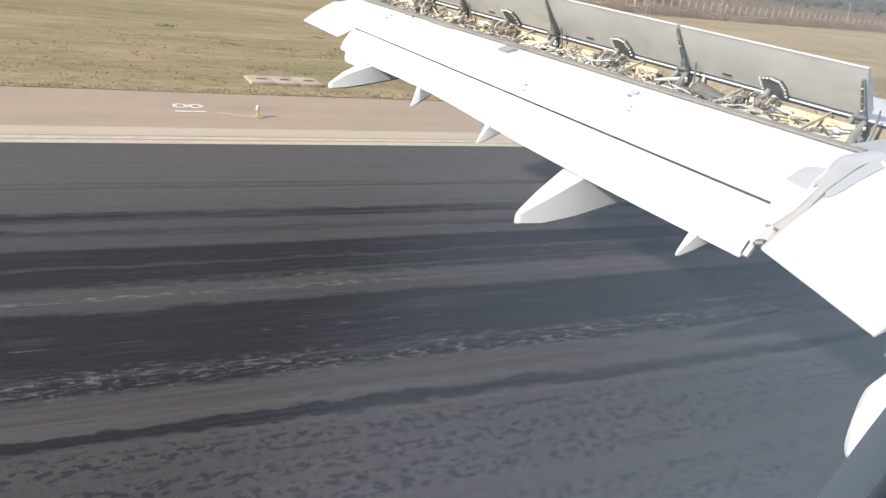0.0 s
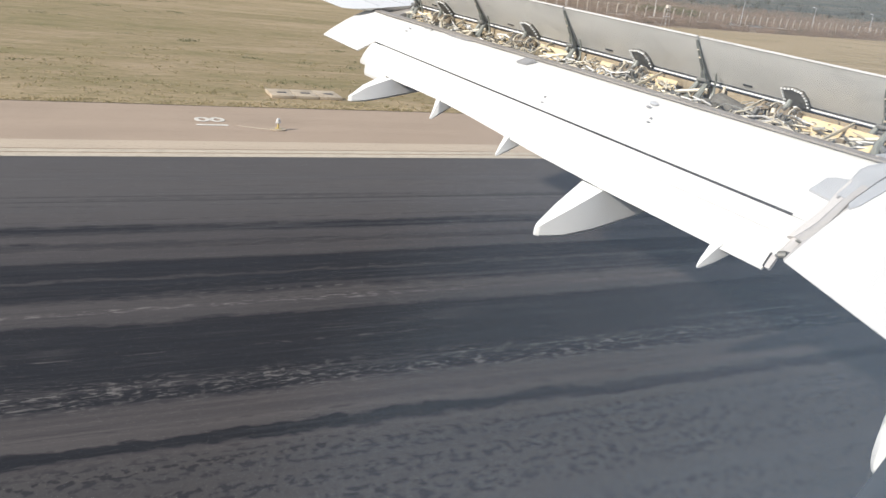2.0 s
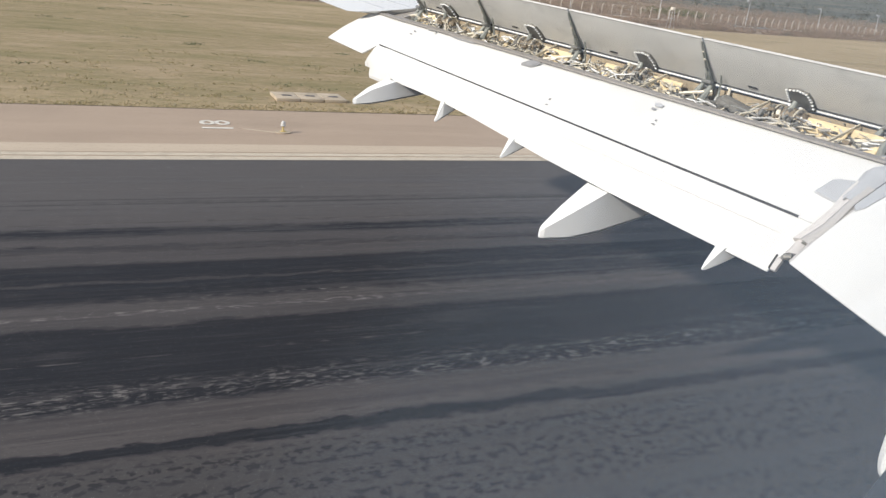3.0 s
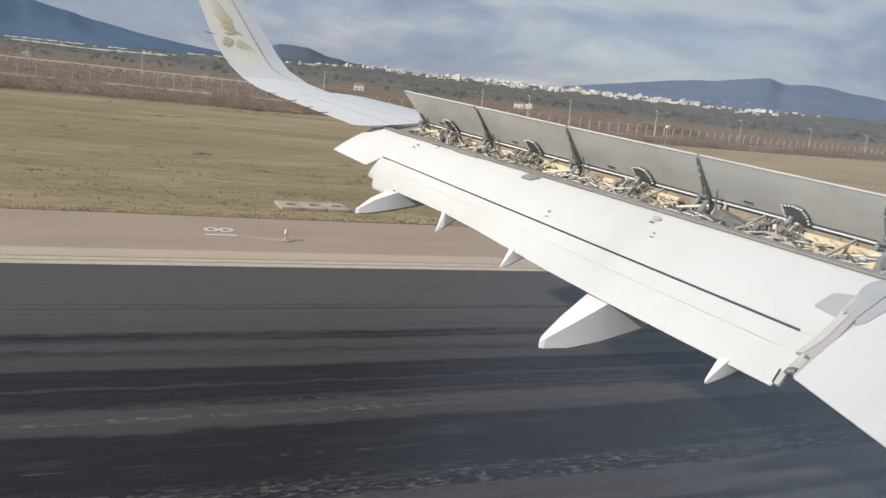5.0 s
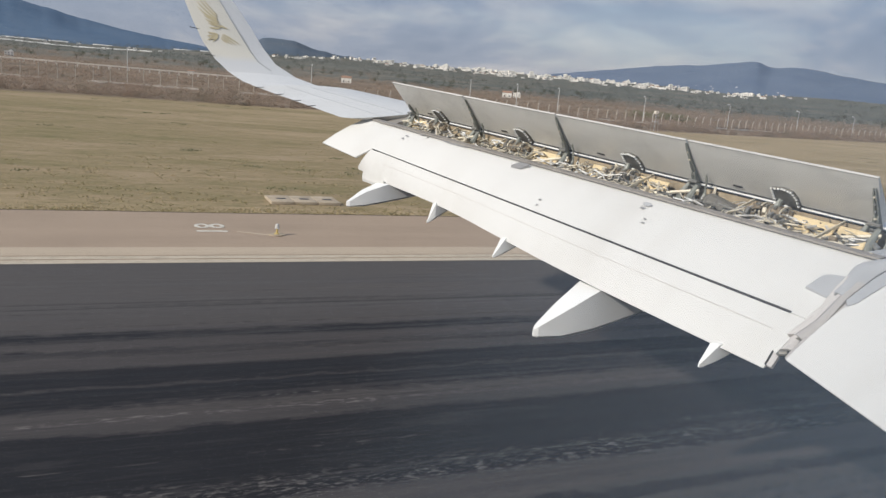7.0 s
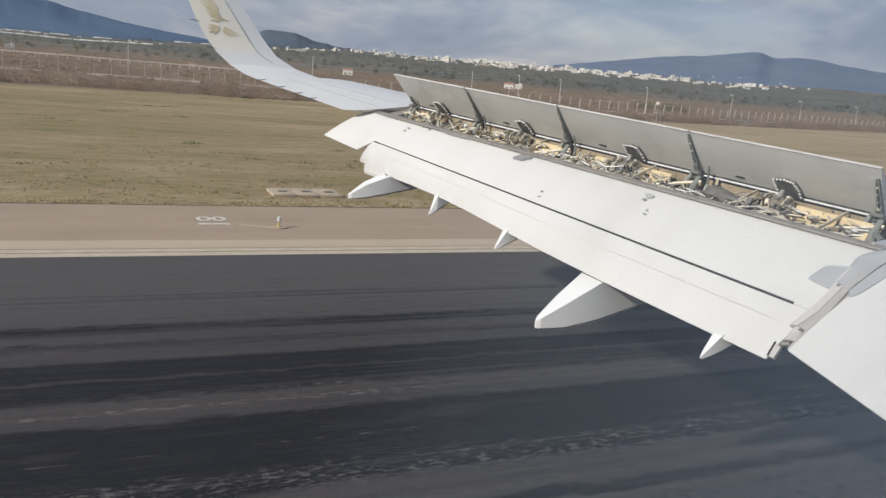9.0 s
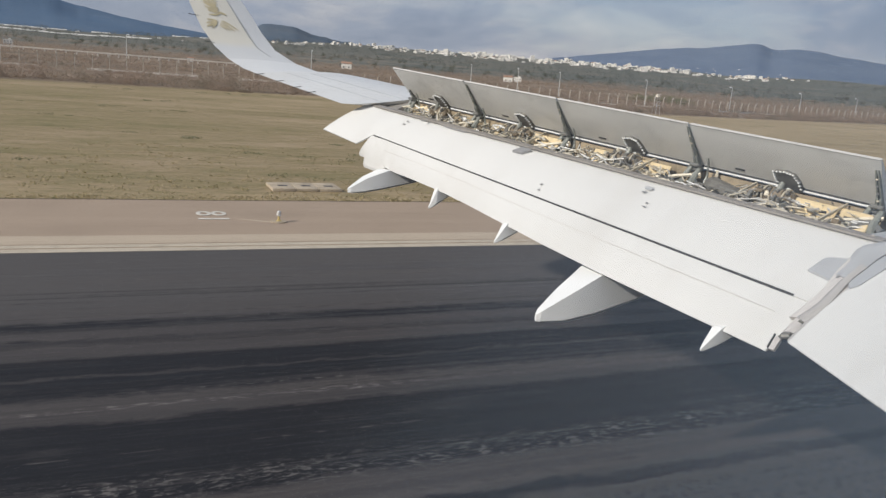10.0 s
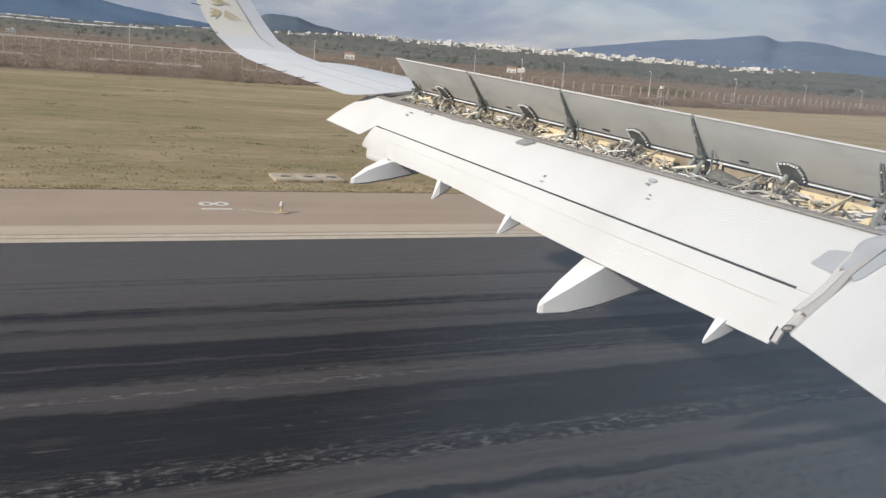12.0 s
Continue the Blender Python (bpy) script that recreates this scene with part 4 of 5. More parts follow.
lapped("end_plate", [(6.468, 1.95), (6.475, 1.705)], [(6.418, 1.95), (6.418, 1.745)], 0.02, 0.03, LAP, joint, "pale worn end plate")
lapped("end_edge", [(6.480, 1.95), (6.487, 1.70)], [(6.470, 1.95), (6.477, 1.70)], 0.032, 0.05, DARK_LINE, joint)
bm = bmesh.new()
a, b = along(6.425, 1.70, 0.03), along(6.35, 1.64, 0.03)
tube(bm, [a, a.lerp(b, 0.1), a.lerp(b, 0.9), b], [0.02, 0.032, 0.032, 0.02], 10)
part("joint_roller", bm, FITTING, joint, "dark roller at the end of the link")
bm = bmesh.new()
pts = [on(IN_FR, IN_TE, s, k, 0.05 * 4 * k * (1 - k) + 0.012) for s, k in ((6.20, 0.44), (6.14, 0.475), (6.10, 0.42), (6.085, 0.30), (6.075, 0.18), (6.06, 0.05), (6.20, 0.02), (6.21, 0.20))]
loft(bm, [[p - Z * 0.04 for p in pts], pts])
part("inboard_lap", bm, COVER, joint, "blue-grey overlapping strip")
bm = bmesh.new()
loft(bm, [flap_ring(IN_FR(s) - Z * 0.05, IN_TE(s) + Vector((0, 0.08, -0.03)), 0.14, 0.03, 0.05) for s in (6.26, 6.165)])
part("flap_end_rib", bm, JOINT, joint, "shaded end rib of the inboard flap")
bm = bmesh.new()
pts = [along(s, q, 0.010) for s, q in ((6.635, 0.655), (6.625, 0.60), (6.615, 0.45), (6.57, 0.415), (6.44, 0.37), (6.38, 0.55), (6.36, 0.70), (6.42, 0.69))]
loft(bm, [[p - Z * 0.03 for p in pts], pts])
part("cover_plate", bm, COVER, joint)

# ---- crest on the winglet: plain gold feather shapes ----
def on_winglet(u, z, lift=0.012):
    for (a, b), i in zip(zip(SECTIONS, SECTIONS[1:]), range(len(SECTIONS))):
        if a[1] <= z <= b[1] or b is SECTIONS[-1]:
            k = (z - a[1]) / (b[1] - a[1])
            s, back, front = (a[j] + k * (b[j] - a[j]) for j in (0, 2, 3))
            n = inward_at(i).lerp(inward_at(i + 1), k)
            return Vector((-s, back + (front - back) * u, z)) + n * (0.05 * 4 * u * (1 - u) * 0.55 + lift)


def feather(u0, z0, u1, z1, wd, bow=0.03):
    """A slim curved strip on the winglet from (u0, z0) to (u1, z1)."""
    bm = bmesh.new()
    rings = []
    for i in range(7):
        k = i / 6
        u = u0 + (u1 - u0) * k
        z = z0 + (z1 - z0) * k + bow * 4 * k * (1 - k)
        h = wd * (0.25 + 1.5 * k * (1 - k) + 0.4 * k * (1 - k))
        rings.append([on_winglet(u, z - h, 0.003), on_winglet(u, z - h, 0.009), on_winglet(u, z + h, 0.009), on_winglet(u, z + h, 0.003)])
    loft(bm, rings)
    return part("crest_feather", bm, GOLD, winglet)


# spread wing, body with head, fanned tail and claws
for u0, z0, u1, z1, wd, bow in ((0.33, 6.20, 0.49, 5.80, 0.040, -0.05), (0.265, 6.13, 0.475, 5.765, 0.042, -0.055), (0.22, 6.03, 0.455, 5.735, 0.042, -0.06), (0.19, 5.91, 0.435, 5.715, 0.038, -0.05),
                                (0.24, 5.77, 0.455, 5.68, 0.036, -0.02), (0.23, 5.70, 0.445, 5.645, 0.030, -0.02), (0.25, 5.635, 0.435, 5.605, 0.028, -0.01), (0.235, 5.555, 0.43, 5.575, 0.026, -0.012), (0.40, 5.60, 0.54, 5.565, 0.030, 0.01),
                                (0.40, 5.455, 0.60, 5.30, 0.028, 0.012), (0.375, 5.43, 0.53, 5.285, 0.028, 0.0), (0.35, 5.40, 0.46, 5.285, 0.026, 0.0), (0.33, 5.37, 0.40, 5.29, 0.02, 0.0),
                                (0.32, 5.445, 0.16, 5.465, 0.024, 0.0), (0.31, 5.425, 0.12, 5.40, 0.026, 0.0), (0.30, 5.41, 0.10, 5.335, 0.026, 0.0), (0.30, 5.40, 0.17, 5.31, 0.022, 0.0)):
    feather(u0, z0, u1, z1, wd, bow)
bm = bmesh.new()
loft(bm, [[on_winglet(0.70, z, 0.002), on_winglet(0.70, z, 0.006), on_winglet(0.718, z, 0.006), on_winglet(0.718, z, 0.002)] for z in (4.85, 5.0, 5.2, 5.6, 6.0, 6.4, 6.9)])
part("winglet_seam", bm, GREY, winglet)
# static wicks on the trailing edges
for z in (5.05, 5.52):
    p = on_winglet(0.0, z, 0)
    bm = bmesh.new()
    tube(bm, [p + Vector((0, 0.05, 0)), p + Vector((0, -0.13, 0.02))], 0.007, 5)
    part("static_wick", bm, DARK, winglet)
for s in (16.3, 15.7, 15.2, 14.8):
    p = OUT_TE(s)
    bm = bmesh.new()
    tube(bm, [p + Vector((0, 0.1, 0.02)), p + Vector((0, -0.06, -0.004))], 0.006, 5)
    part("static_wick", bm, DARK, airliner)
# aileron seams
for a, b, k in ((13.9, 16.3, 0.24), (13.9, 16.2, 0.42)):
    bm = bmesh.new()
    rings = []
    for s in (a, (a + b) / 2, b):
        q, l = OUT_TE(s), LEAD(s)
        lift = 0.085 * 4 * k * (1 - k) * (0.6 + 0.55 * k)
        p = q + (l - q) * k + Z * (lift + 0.003)
        rings.append([p, p + Vector((0, 0.02, 0.001)), p + Vector((0, 0.02, -0.02)), p + Vector((0, 0, -0.02))])
    loft(bm, rings)
    part("aileron_seam", bm, GREY, airliner)

# ---- fuselage with the cabin window ----
AXIS = Vector((0.12, 0, 4.3))
RAD = 1.975


def skin(y, z, r=RAD):
    return Vector((AXIS.x - math.sqrt(max(0.0, r * r - (z - AXIS.z) ** 2)), y, z))


def rounded(cy, cz, hw, hh, n=40, e=6.0):
    pts = []
    for i in range(n):
        a = 2 * math.pi * i / n
        c, s = math.cos(a), math.sin(a)
        pts.append((cy + hw * math.copysign(abs(c) ** (2 / e), c), cz + hh * math.copysign(abs(s) ** (2 / e), s)))
    return pts


WIN = (0.06, 4.86, 0.196, 0.225)
bm = bmesh.new()
inner_ring = [skin(y, z) for y, z in rounded(*WIN)]
outer_ring = []
n = len(inner_ring)
for y, z in rounded(*WIN):
    d = Vector((y - WIN[0], z - WIN[1]))
    k = min(0.5 / max(abs(d.x), 1e-6), 0.5 / max(abs(d.y), 1e-6))
    outer_ring.append(skin(WIN[0] + d.x * k, WIN[1] + d.y * k))
loft(bm, [inner_ring, outer_ring], caps=False)
# the rest of the barrel, left open where the panel sits
za0, za1 = WIN[1] - 0.5, WIN[1] + 0.5
angs = [math.asin((za1 - AXIS.z) / RAD) + (2 * math.pi - (math.asin((za1 - AXIS.z) / RAD) - math.asin((za0 - AXIS.z) / RAD))) * i / 40 for i in range(41)]
barrel = []
for y in (-14, -0.44, 0.56, 12):
    barrel.append([Vector((AXIS.x - RAD * math.cos(a), y, AXIS.z + RAD * math.sin(a))) for a in angs])
loft(bm, barrel, closed=False)
for y0, y1 in ((-14, -0.44), (0.56, 12)):
    loft(bm, [[skin(y, za0), skin(y, za0 + 0.33), skin(y, za0 + 0.66), skin(y, za1)] for y in (y0, y1)], closed=False)
bmesh.ops.solidify(bm, geom=bm.faces[:], thickness=0.012)
part("fuselage", bm, WHITE, airliner, "white fuselage barrel with a cabin window")
bm = bmesh.new()
loft(bm, [[skin(y, z, RAD - 0.014) for y, z in rounded(*WIN)], [skin(y, z, RAD - 0.03) + Vector((0.01, 0, 0)) for y, z in rounded(WIN[0], WIN[1], WIN[2] + 0.004, WIN[3] + 0.004)],
          [skin(y, z, RAD - 0.03) + Vector((0.012, 0, 0)) for y, z in rounded(WIN[0], WIN[1], WIN[2] + 0.07, WIN[3] + 0.08)], [skin(y, z, RAD - 0.014) for y, z in rounded(WIN[0], WIN[1], WIN[2] + 0.07, WIN[3] + 0.08)]], caps=False)
part("window_surround", bm, TRIM, airliner, "cabin window surround coloured dark for shade")

# cabin lining behind the skin, its dark colour stands for indoor shade
bm = bmesh.new()
lining = [[skin(y, z, RAD - 0.032) for y, z in rounded(WIN[0], WIN[1], WIN[2] + 0.05, WIN[3] + 0.05)]]
ring = []
for y, z in rounded(*WIN):
    d = Vector((y - WIN[0], z - WIN[1]))
    k = min(0.6 / max(abs(d.x), 1e-6), 0.6 / max(abs(d.y), 1e-6))
    ring.append(skin(WIN[0] + d.x * k, WIN[1] + d.y * k, RAD - 0.032))
lining.append(ring)
loft(bm, lining, caps=False)
part("cabin_lining", bm, TRIM, airliner, "cabin side lining round the window, coloured dark for shade")

# clear pane of the cabin window; a milky tint paints veiling glare towards its lower front edge
VEILED, hz, hb, hpos = material("veiled_acrylic")
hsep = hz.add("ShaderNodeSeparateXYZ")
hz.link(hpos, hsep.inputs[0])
veil = hz.math("ADD", hz.math("SUBTRACT", hz.math("MULTIPLY", hsep.outputs[1], 7.0), 0.84), hz.math("SUBTRACT", 4.87 * 3.0, hz.math("MULTIPLY", hsep.outputs[2], 3.0)))
veil = hz.math("MULTIPLY", hz.math("ADD", veil, 0.6), 0.625)
veil = hz.math("ADD", veil, hz.math("MULTIPLY", hz.math("SUBTRACT", hz.noise(hpos, 14.0, 2, 0.5), 0.5), 0.15))
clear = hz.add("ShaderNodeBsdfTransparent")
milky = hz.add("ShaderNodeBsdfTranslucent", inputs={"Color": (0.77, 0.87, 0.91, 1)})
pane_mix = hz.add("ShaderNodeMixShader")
hz.link(hz.grey(veil, (0.0, 0.010), (0.12, 0.050), (0.29, 0.072), (0.56, 0.115), (1.0, 0.165)), pane_mix.inputs[0])
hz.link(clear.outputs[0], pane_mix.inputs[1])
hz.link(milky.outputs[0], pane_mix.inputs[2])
hz.link(pane_mix.outputs[0], [q for q in VEILED.node_tree.nodes if q.type == "OUTPUT_MATERIAL"][0].inputs[0])
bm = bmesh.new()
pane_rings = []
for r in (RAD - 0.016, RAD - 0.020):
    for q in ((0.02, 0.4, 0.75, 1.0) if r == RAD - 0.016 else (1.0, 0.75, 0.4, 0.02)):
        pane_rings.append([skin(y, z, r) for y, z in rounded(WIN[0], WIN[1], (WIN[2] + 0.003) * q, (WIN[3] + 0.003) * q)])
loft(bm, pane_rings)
pane = part("window_pane", bm, VEILED, airliner, "clear acrylic window pane with a bluish veil of glare painted in", smooth=True)
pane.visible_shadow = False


# ---- markings and small things beside the runway ----
def ring_plate(bm, cx, cy, rx, ry, wd, z=0.004, n=20):
    a = [Vector((cx + rx * math.cos(2 * math.pi * i / n), cy + ry * math.sin(2 * math.pi * i / n), z)) for i in range(n)]
    b = [Vector((cx + (rx - wd) * math.cos(2 * math.pi * i / n), cy + (ry - wd) * math.sin(2 * math.pi * i / n), z)) for i in range(n)]
    lift = Vector((0, 0, 0.006))
    vs = [[bm.verts.new(p) for p in r] for r in (a, b, [p + lift for p in b], [p + lift for p in a])]
    for q in range(4):
        for i in range(n):
            bm.faces.new((vs[q][i], vs[q][(i + 1) % n], vs[(q + 1) % 4][(i + 1) % n], vs[(q + 1) % 4][i]))
    return bm


def flat_bar(bm, p, q, wd, z=0.004, h=0.006):
    p, q = Vector((*p, z)), Vector((*q, z))
    side = (q - p).normalized().cross(Z) * wd / 2
    r = [p + side, p - side, q - side, q + side]
    loft(bm, [r, [v + Z * h for v in r]])
    return bm


painted = thing("painted_number", (-25.6, 2.75, 0), "white number 18 painted on the tan shoulder", "road marking")
for y in (2.53, 2.97):
    part("loop", ring_plate(bmesh.new(), -25.85, y, 0.32, 0.235, 0.13), NUMBER, painted)
part("stroke", flat_bar(bmesh.new(), (-25.05, 2.3), (-25.05, 3.2), 0.17), NUMBER, painted)

LX, LY = -24.6, 4.6
lamp = thing("runway_edge_light", (LX, LY, 0), "small elevated runway edge light on a pale concrete pad", "runway light")
bm = bmesh.new()
tube(bm, [(LX, LY, 0.0), (LX, LY, 0.03)], 0.24, 20)
part("pad", bm, CONCRETE, lamp, "pale round concrete pad")
bm = bmesh.new()
tube(bm, [(LX, LY, 0.03), (LX, LY, 0.05), (LX, LY, 0.06), (LX, LY, 0.19)], [0.09, 0.09, 0.035, 0.03], 12)
part("stem", bm, LAMPY, lamp)
bm = bmesh.new()
tube(bm, [(LX, LY, 0.18), (LX, LY, 0.21), (LX, LY, 0.22), (LX, LY, 0.31), (LX, LY, 0.345)], [0.05, 0.085, 0.07, 0.06, 0.03], 14)
part("lens", bm, GALV, lamp, "frosted glass dome")

bm = bmesh.new()
dust = [Vector((LX - 0.02, LY - 0.18, 0.001)), Vector((LX - 0.22, LY - 0.6, 0.001)), Vector((LX - 0.48, LY - 1.15, 0.001)), Vector((LX - 0.36, LY - 1.12, 0.001)), Vector((LX - 0.02, LY - 0.55, 0.001)), Vector((LX + 0.16, LY - 0.14, 0.001))]
loft(bm, [dust, [p + Z * 0.004 for p in dust]])
part("dust_streak", bm, VERGE, lamp, "pale streak of dust blown from the pad")

pit = thing("drain_cover", (-30.9, 6.8, 0), "pale concrete inspection pit cover set in the grass", "drain cover")
for i in range(3):
    bm = bmesh.new()
    box(bm, (-30.9, 5.9 + 0.9 * i, 0.03), (1.45, 0.88, 0.12))
    part("slab", bevelled(bm, 0.02), CONCRETE, pit)
    bm = bmesh.new()
    box(bm, (-30.85, 5.95 + 0.9 * i, 0.088), (0.2, 0.36, 0.03))
    part("lifting_slot", bevelled(bm, 0.008, 1), DARK, pit)

MX, MY = -118.0, 91.6
mast = thing("instrument_mast", (MX, MY, 0), "small pale instrument mast standing in the grass", "mast")
for dx, dy in ((-0.5, -0.5), (0.5, -0.5), (0.5, 0.5), (-0.5, 0.5)):
    bm = bmesh.new()
    tube(bm, [(MX + dx, MY + dy, 0), (MX + dx * 0.5, MY + dy * 0.5, 3.2)], 0.03, 6)
    part("leg", bm, GALV, mast)
bm = bmesh.new()
box(bm, (MX, MY, 3.4), (0.6, 0.6, 0.5))
part("cabinet", bevelled(bm, 0.05), PARAPET, mast)
bm = bmesh.new()
box(bm, (MX, MY, 1.7), (0.7, 0.7, 0.08))
part("platform", bevelled(bm, 0.02), GALV, mast)


# ---- airfield grass: tufts and stubble ----
def blades(verts, faces, x, y, z, r, h, count, rnd, lean=0.5):
    for _ in range(count):
        a = rnd.uniform(0, 2 * math.pi)
        d = r * math.sqrt(rnd.random())
        bx, by = x + d * math.cos(a), y + d * math.sin(a)
        w_ = rnd.uniform(0.02, 0.05) * (1 + h)
        b = rnd.uniform(0, math.pi)
        hh = h * rnd.uniform(0.5, 1.1)
        lx, ly = rnd.uniform(-lean, lean) * hh, rnd.uniform(-lean, lean) * hh
        i = len(verts)
        verts += [(bx - w_ * math.cos(b), by - w_ * math.sin(b), z), (bx + w_ * math.cos(b), by + w_ * math.sin(b), z), (bx + lx, by + ly, z + hh)]
        faces.append((i, i + 1, i + 2))


def stuff(name, verts, faces, mat, label, category):
    me = bpy.data.meshes.new(name)
    me.from_pydata(verts, [], faces)
    me.update()
    ob = place(name, me, mat)
    return tagged(ob, label, category, kind="stuff")


rnd = random.Random(11)
verts, faces = [], []
for _ in range(2600):
    y = rnd.uniform(-14, 46)
    x = -28.05 - abs(rnd.gauss(0, 0.6))
    blades(verts, faces, x, y, -0.03, 0.2, rnd.uniform(0.015, 0.04), 5, rnd)
for _ in range(3000):
    y = rnd.uniform(-25, 110)
    x = -28.5 - 55 * rnd.random() ** 1.5
    if noise.noise((x * 0.12, y * 0.05, 2)) + rnd.uniform(-0.5, 0.5) > -0.1:
        blades(verts, faces, x, y, -0.02, 0.3, rnd.uniform(0.02, 0.06), 7, rnd)
for _ in range(2600):
    y = rnd.uniform(-12, 60)
    x = -28.3 - 16 * rnd.random() ** 1.8
    if noise.noise((x * 0.5, y * 0.22, 5)) > -0.05:
        blades(verts, faces, x, y, -0.02, 0.2, rnd.uniform(0.03, 0.075), 7, rnd, 1.2)
for _ in range(60):
    y = rnd.uniform(-25, 190)
    x = -31 - 72 * rnd.random()
    blades(verts, faces, x, y, -0.02, 0.45, rnd.uniform(0.04, 0.09), 14, rnd)
stuff("grass_tufts", verts, faces, TUFT, "straw-coloured and green grass tufts on the airfield", "grass")
verts, faces = [], []
for _ in range(70):
    y = rnd.uniform(-10, 190)
    x = -33 - 70 * rnd.random()
    for _ in range(rnd.choice((1, 2, 4))):
        blades(verts, faces, x + rnd.uniform(-1.5, 1.5), y + rnd.uniform(-3, 3), -0.02, rnd.uniform(0.3, 0.8), rnd.uniform(0.04, 0.09), 34, rnd)
stuff("weeds", verts, faces, HEDGE, "small olive weeds scattered over the dry grass", "weeds")


# ---- scrub belt, fence and lamps along the boundary ----
def fence_point(d):
    """A point d metres along the boundary fence."""
    pts = [(-149, -80), (-151, 30), (-157, 136), (-171, 200), (-186, 290), (-205, 430)]
    for (x0, y0), (x1, y1) in zip(pts, pts[1:]):
        n = math.hypot(x1 - x0, y1 - y0)
        if d <= n or (x1, y1) == pts[-1]:
            return Vector((x0 + (x1 - x0) * d / n, y0 + (y1 - y0) * d / n, 0)), math.atan2(y1 - y0, x1 - x0)
        d -= n


def belt_width(y):
    """How far the scrub reaches from the fence towards the runway."""
    return max(11.0, 46.0 - 0.18 * max(0.0, y - 25.0) - 0.03 * max(0.0, y - 150.0))


def scrub(verts, faces, x, y, z, r, h, count, rnd, size=0.22, slim=0.45):
    """A bush of many small leaf sprays."""
    for _ in range(count):
        a = rnd.uniform(0, 2 * math.pi)
        q = math.sqrt(rnd.random())
        zz = rnd.random()
        rad = r * q * (1.05 - 0.6 * zz)
        c = Vector((x + rad * math.cos(a), y + rad * math.sin(a), z + h * zz))
        s = rnd.uniform(0.5, 1.0) * size * (r + h) * 0.5
        u = Vector((rnd.uniform(-1, 1), rnd.uniform(-1, 1), rnd.uniform(-0.4, 1.2))).normalized() * s
        v = u.cross(Vector((rnd.uniform(-1, 1), rnd.uniform(-1, 1), rnd.uniform(-1, 1)))).normalized() * s * slim
        i = len(verts)
        verts += [tuple(c - v), tuple(c + v), tuple(c + u)]
        faces.append((i, i + 1, i + 2))


def bush(verts, faces, x, y, z, r, h, count, rnd, size=0.2):
    """A rounded bush: leaf sprays thickest towards its outer shell."""
    for _ in range(count):
        a = rnd.uniform(0, 2 * math.pi)
        up = rnd.random() ** 0.8
        shell = rnd.random() ** 0.4
        flat_ = math.sqrt(max(0.0, 1 - up * up))
        n_ = Vector((flat_ * math.cos(a), flat_ * math.sin(a), up))
        c = Vector((x + n_.x * r * shell, y + n_.y * r * shell, z + h * up * shell))
        u = (n_ + Vector((rnd.uniform(-1, 1), rnd.uniform(-1, 1), rnd.uniform(-0.4, 0.9)))).normalized() * size * rnd.uniform(0.6, 1.3)
        v = u.cross(Vector((rnd.uniform(-1, 1), rnd.uniform(-1, 1), rnd.uniform(-1, 1)))).normalized() * size * rnd.uniform(0.2, 0.4)
        i = len(verts)
        verts += [tuple(c - v), tuple(c + v), tuple(c + u)]
        faces.append((i, i + 1, i + 2))


rnd = random.Random(5)
verts, faces = [], []
for i in range(4200):
    d = rnd.uniform(0, 500)
    p, a = fence_point(d)
    front = rnd.random() < 0.62
    wide = belt_width(p.y)
    off = wide * (1 - 0.96 * rnd.random() ** 1.5) if front else -rnd.uniform(2, 70)
    q = p + Vector((math.sin(a), -math.cos(a), 0)) * off
    lump = 0.72 + 1.3 * noise.noise((q.x * 0.06, q.y * 0.06, 1))
    if front and off < wide - 8:
        lump *= 0.62
    if front and lump < 0.5 and rnd.random() < 0.7:
        continue
    h = max(0.35, rnd.uniform(0.7, 1.5) * lump)
    bush(verts, faces, q.x, q.y, -0.15, h * rnd.uniform(0.9, 1.5), h, 110, rnd, 0.17)
for i in range(90):
    d = rnd.uniform(0, 330)
    p, a = fence_point(d)
    q = p + Vector((math.sin(a), -math.cos(a), 0)) * (belt_width(p.y) - rnd.uniform(1, 9))
    for _ in range(rnd.choice((2, 3, 5))):
        h = rnd.uniform(1.3, 2.7)
        bush(verts, faces, q.x + rnd.uniform(-1.6, 1.6), q.y + rnd.uniform(-2.6, 2.6), -0.1, h * rnd.uniform(0.8, 1.2), h, 420, rnd, 0.14)
# brown heath between the fence and the woods
for i in range(5200):
    az = radians(rnd.uniform(33, 101))
    near_ = 155 / math.sin(az) if az > radians(48) else 230
    r = near_ + 8 + ((600 if az < radians(72) else 820) - near_) * rnd.random() ** 0.85
    x, y = -r * math.sin(az), r * math.cos(az)
    lump = 0.7 + 1.2 * noise.noise((x * 0.02, y * 0.02, 6))
    if lump < rnd.random() * 0.6:
        continue
    h = rnd.uniform(0.7, 1.5) * max(0.6, lump) * (0.7 + r / 500)
    bush(verts, faces, x, y, rise(x, y) - 0.2, h * rnd.uniform(1.1, 1.9), h, 34, rnd, 0.36)
stuff("dry_scrub_belt", verts, faces, REED, "brown winter scrub along the airfield fence", "scrub")

fence = thing("airfield_fence", (*fence_point(0)[0].xy, 0), "concrete post fence with cranked tops and a low kerb", "fence")
bm = bmesh.new()
h = 2.55
prof = [((-0.075, 0.0), (0.075, 0.0)), ((-0.07, h * 0.8), (0.07, h * 0.8)), ((0.0, h * 0.93), (0.13, h * 0.9)), ((0.16, h * 1.06), (0.25, h * 1.0))]
loft(bm, [[Vector((-0.07, a[0], a[1])), Vector((0.07, a[0], a[1])), Vector((0.07, b[0], b[1])), Vector((-0.07, b[0], b[1]))] for a, b in prof])
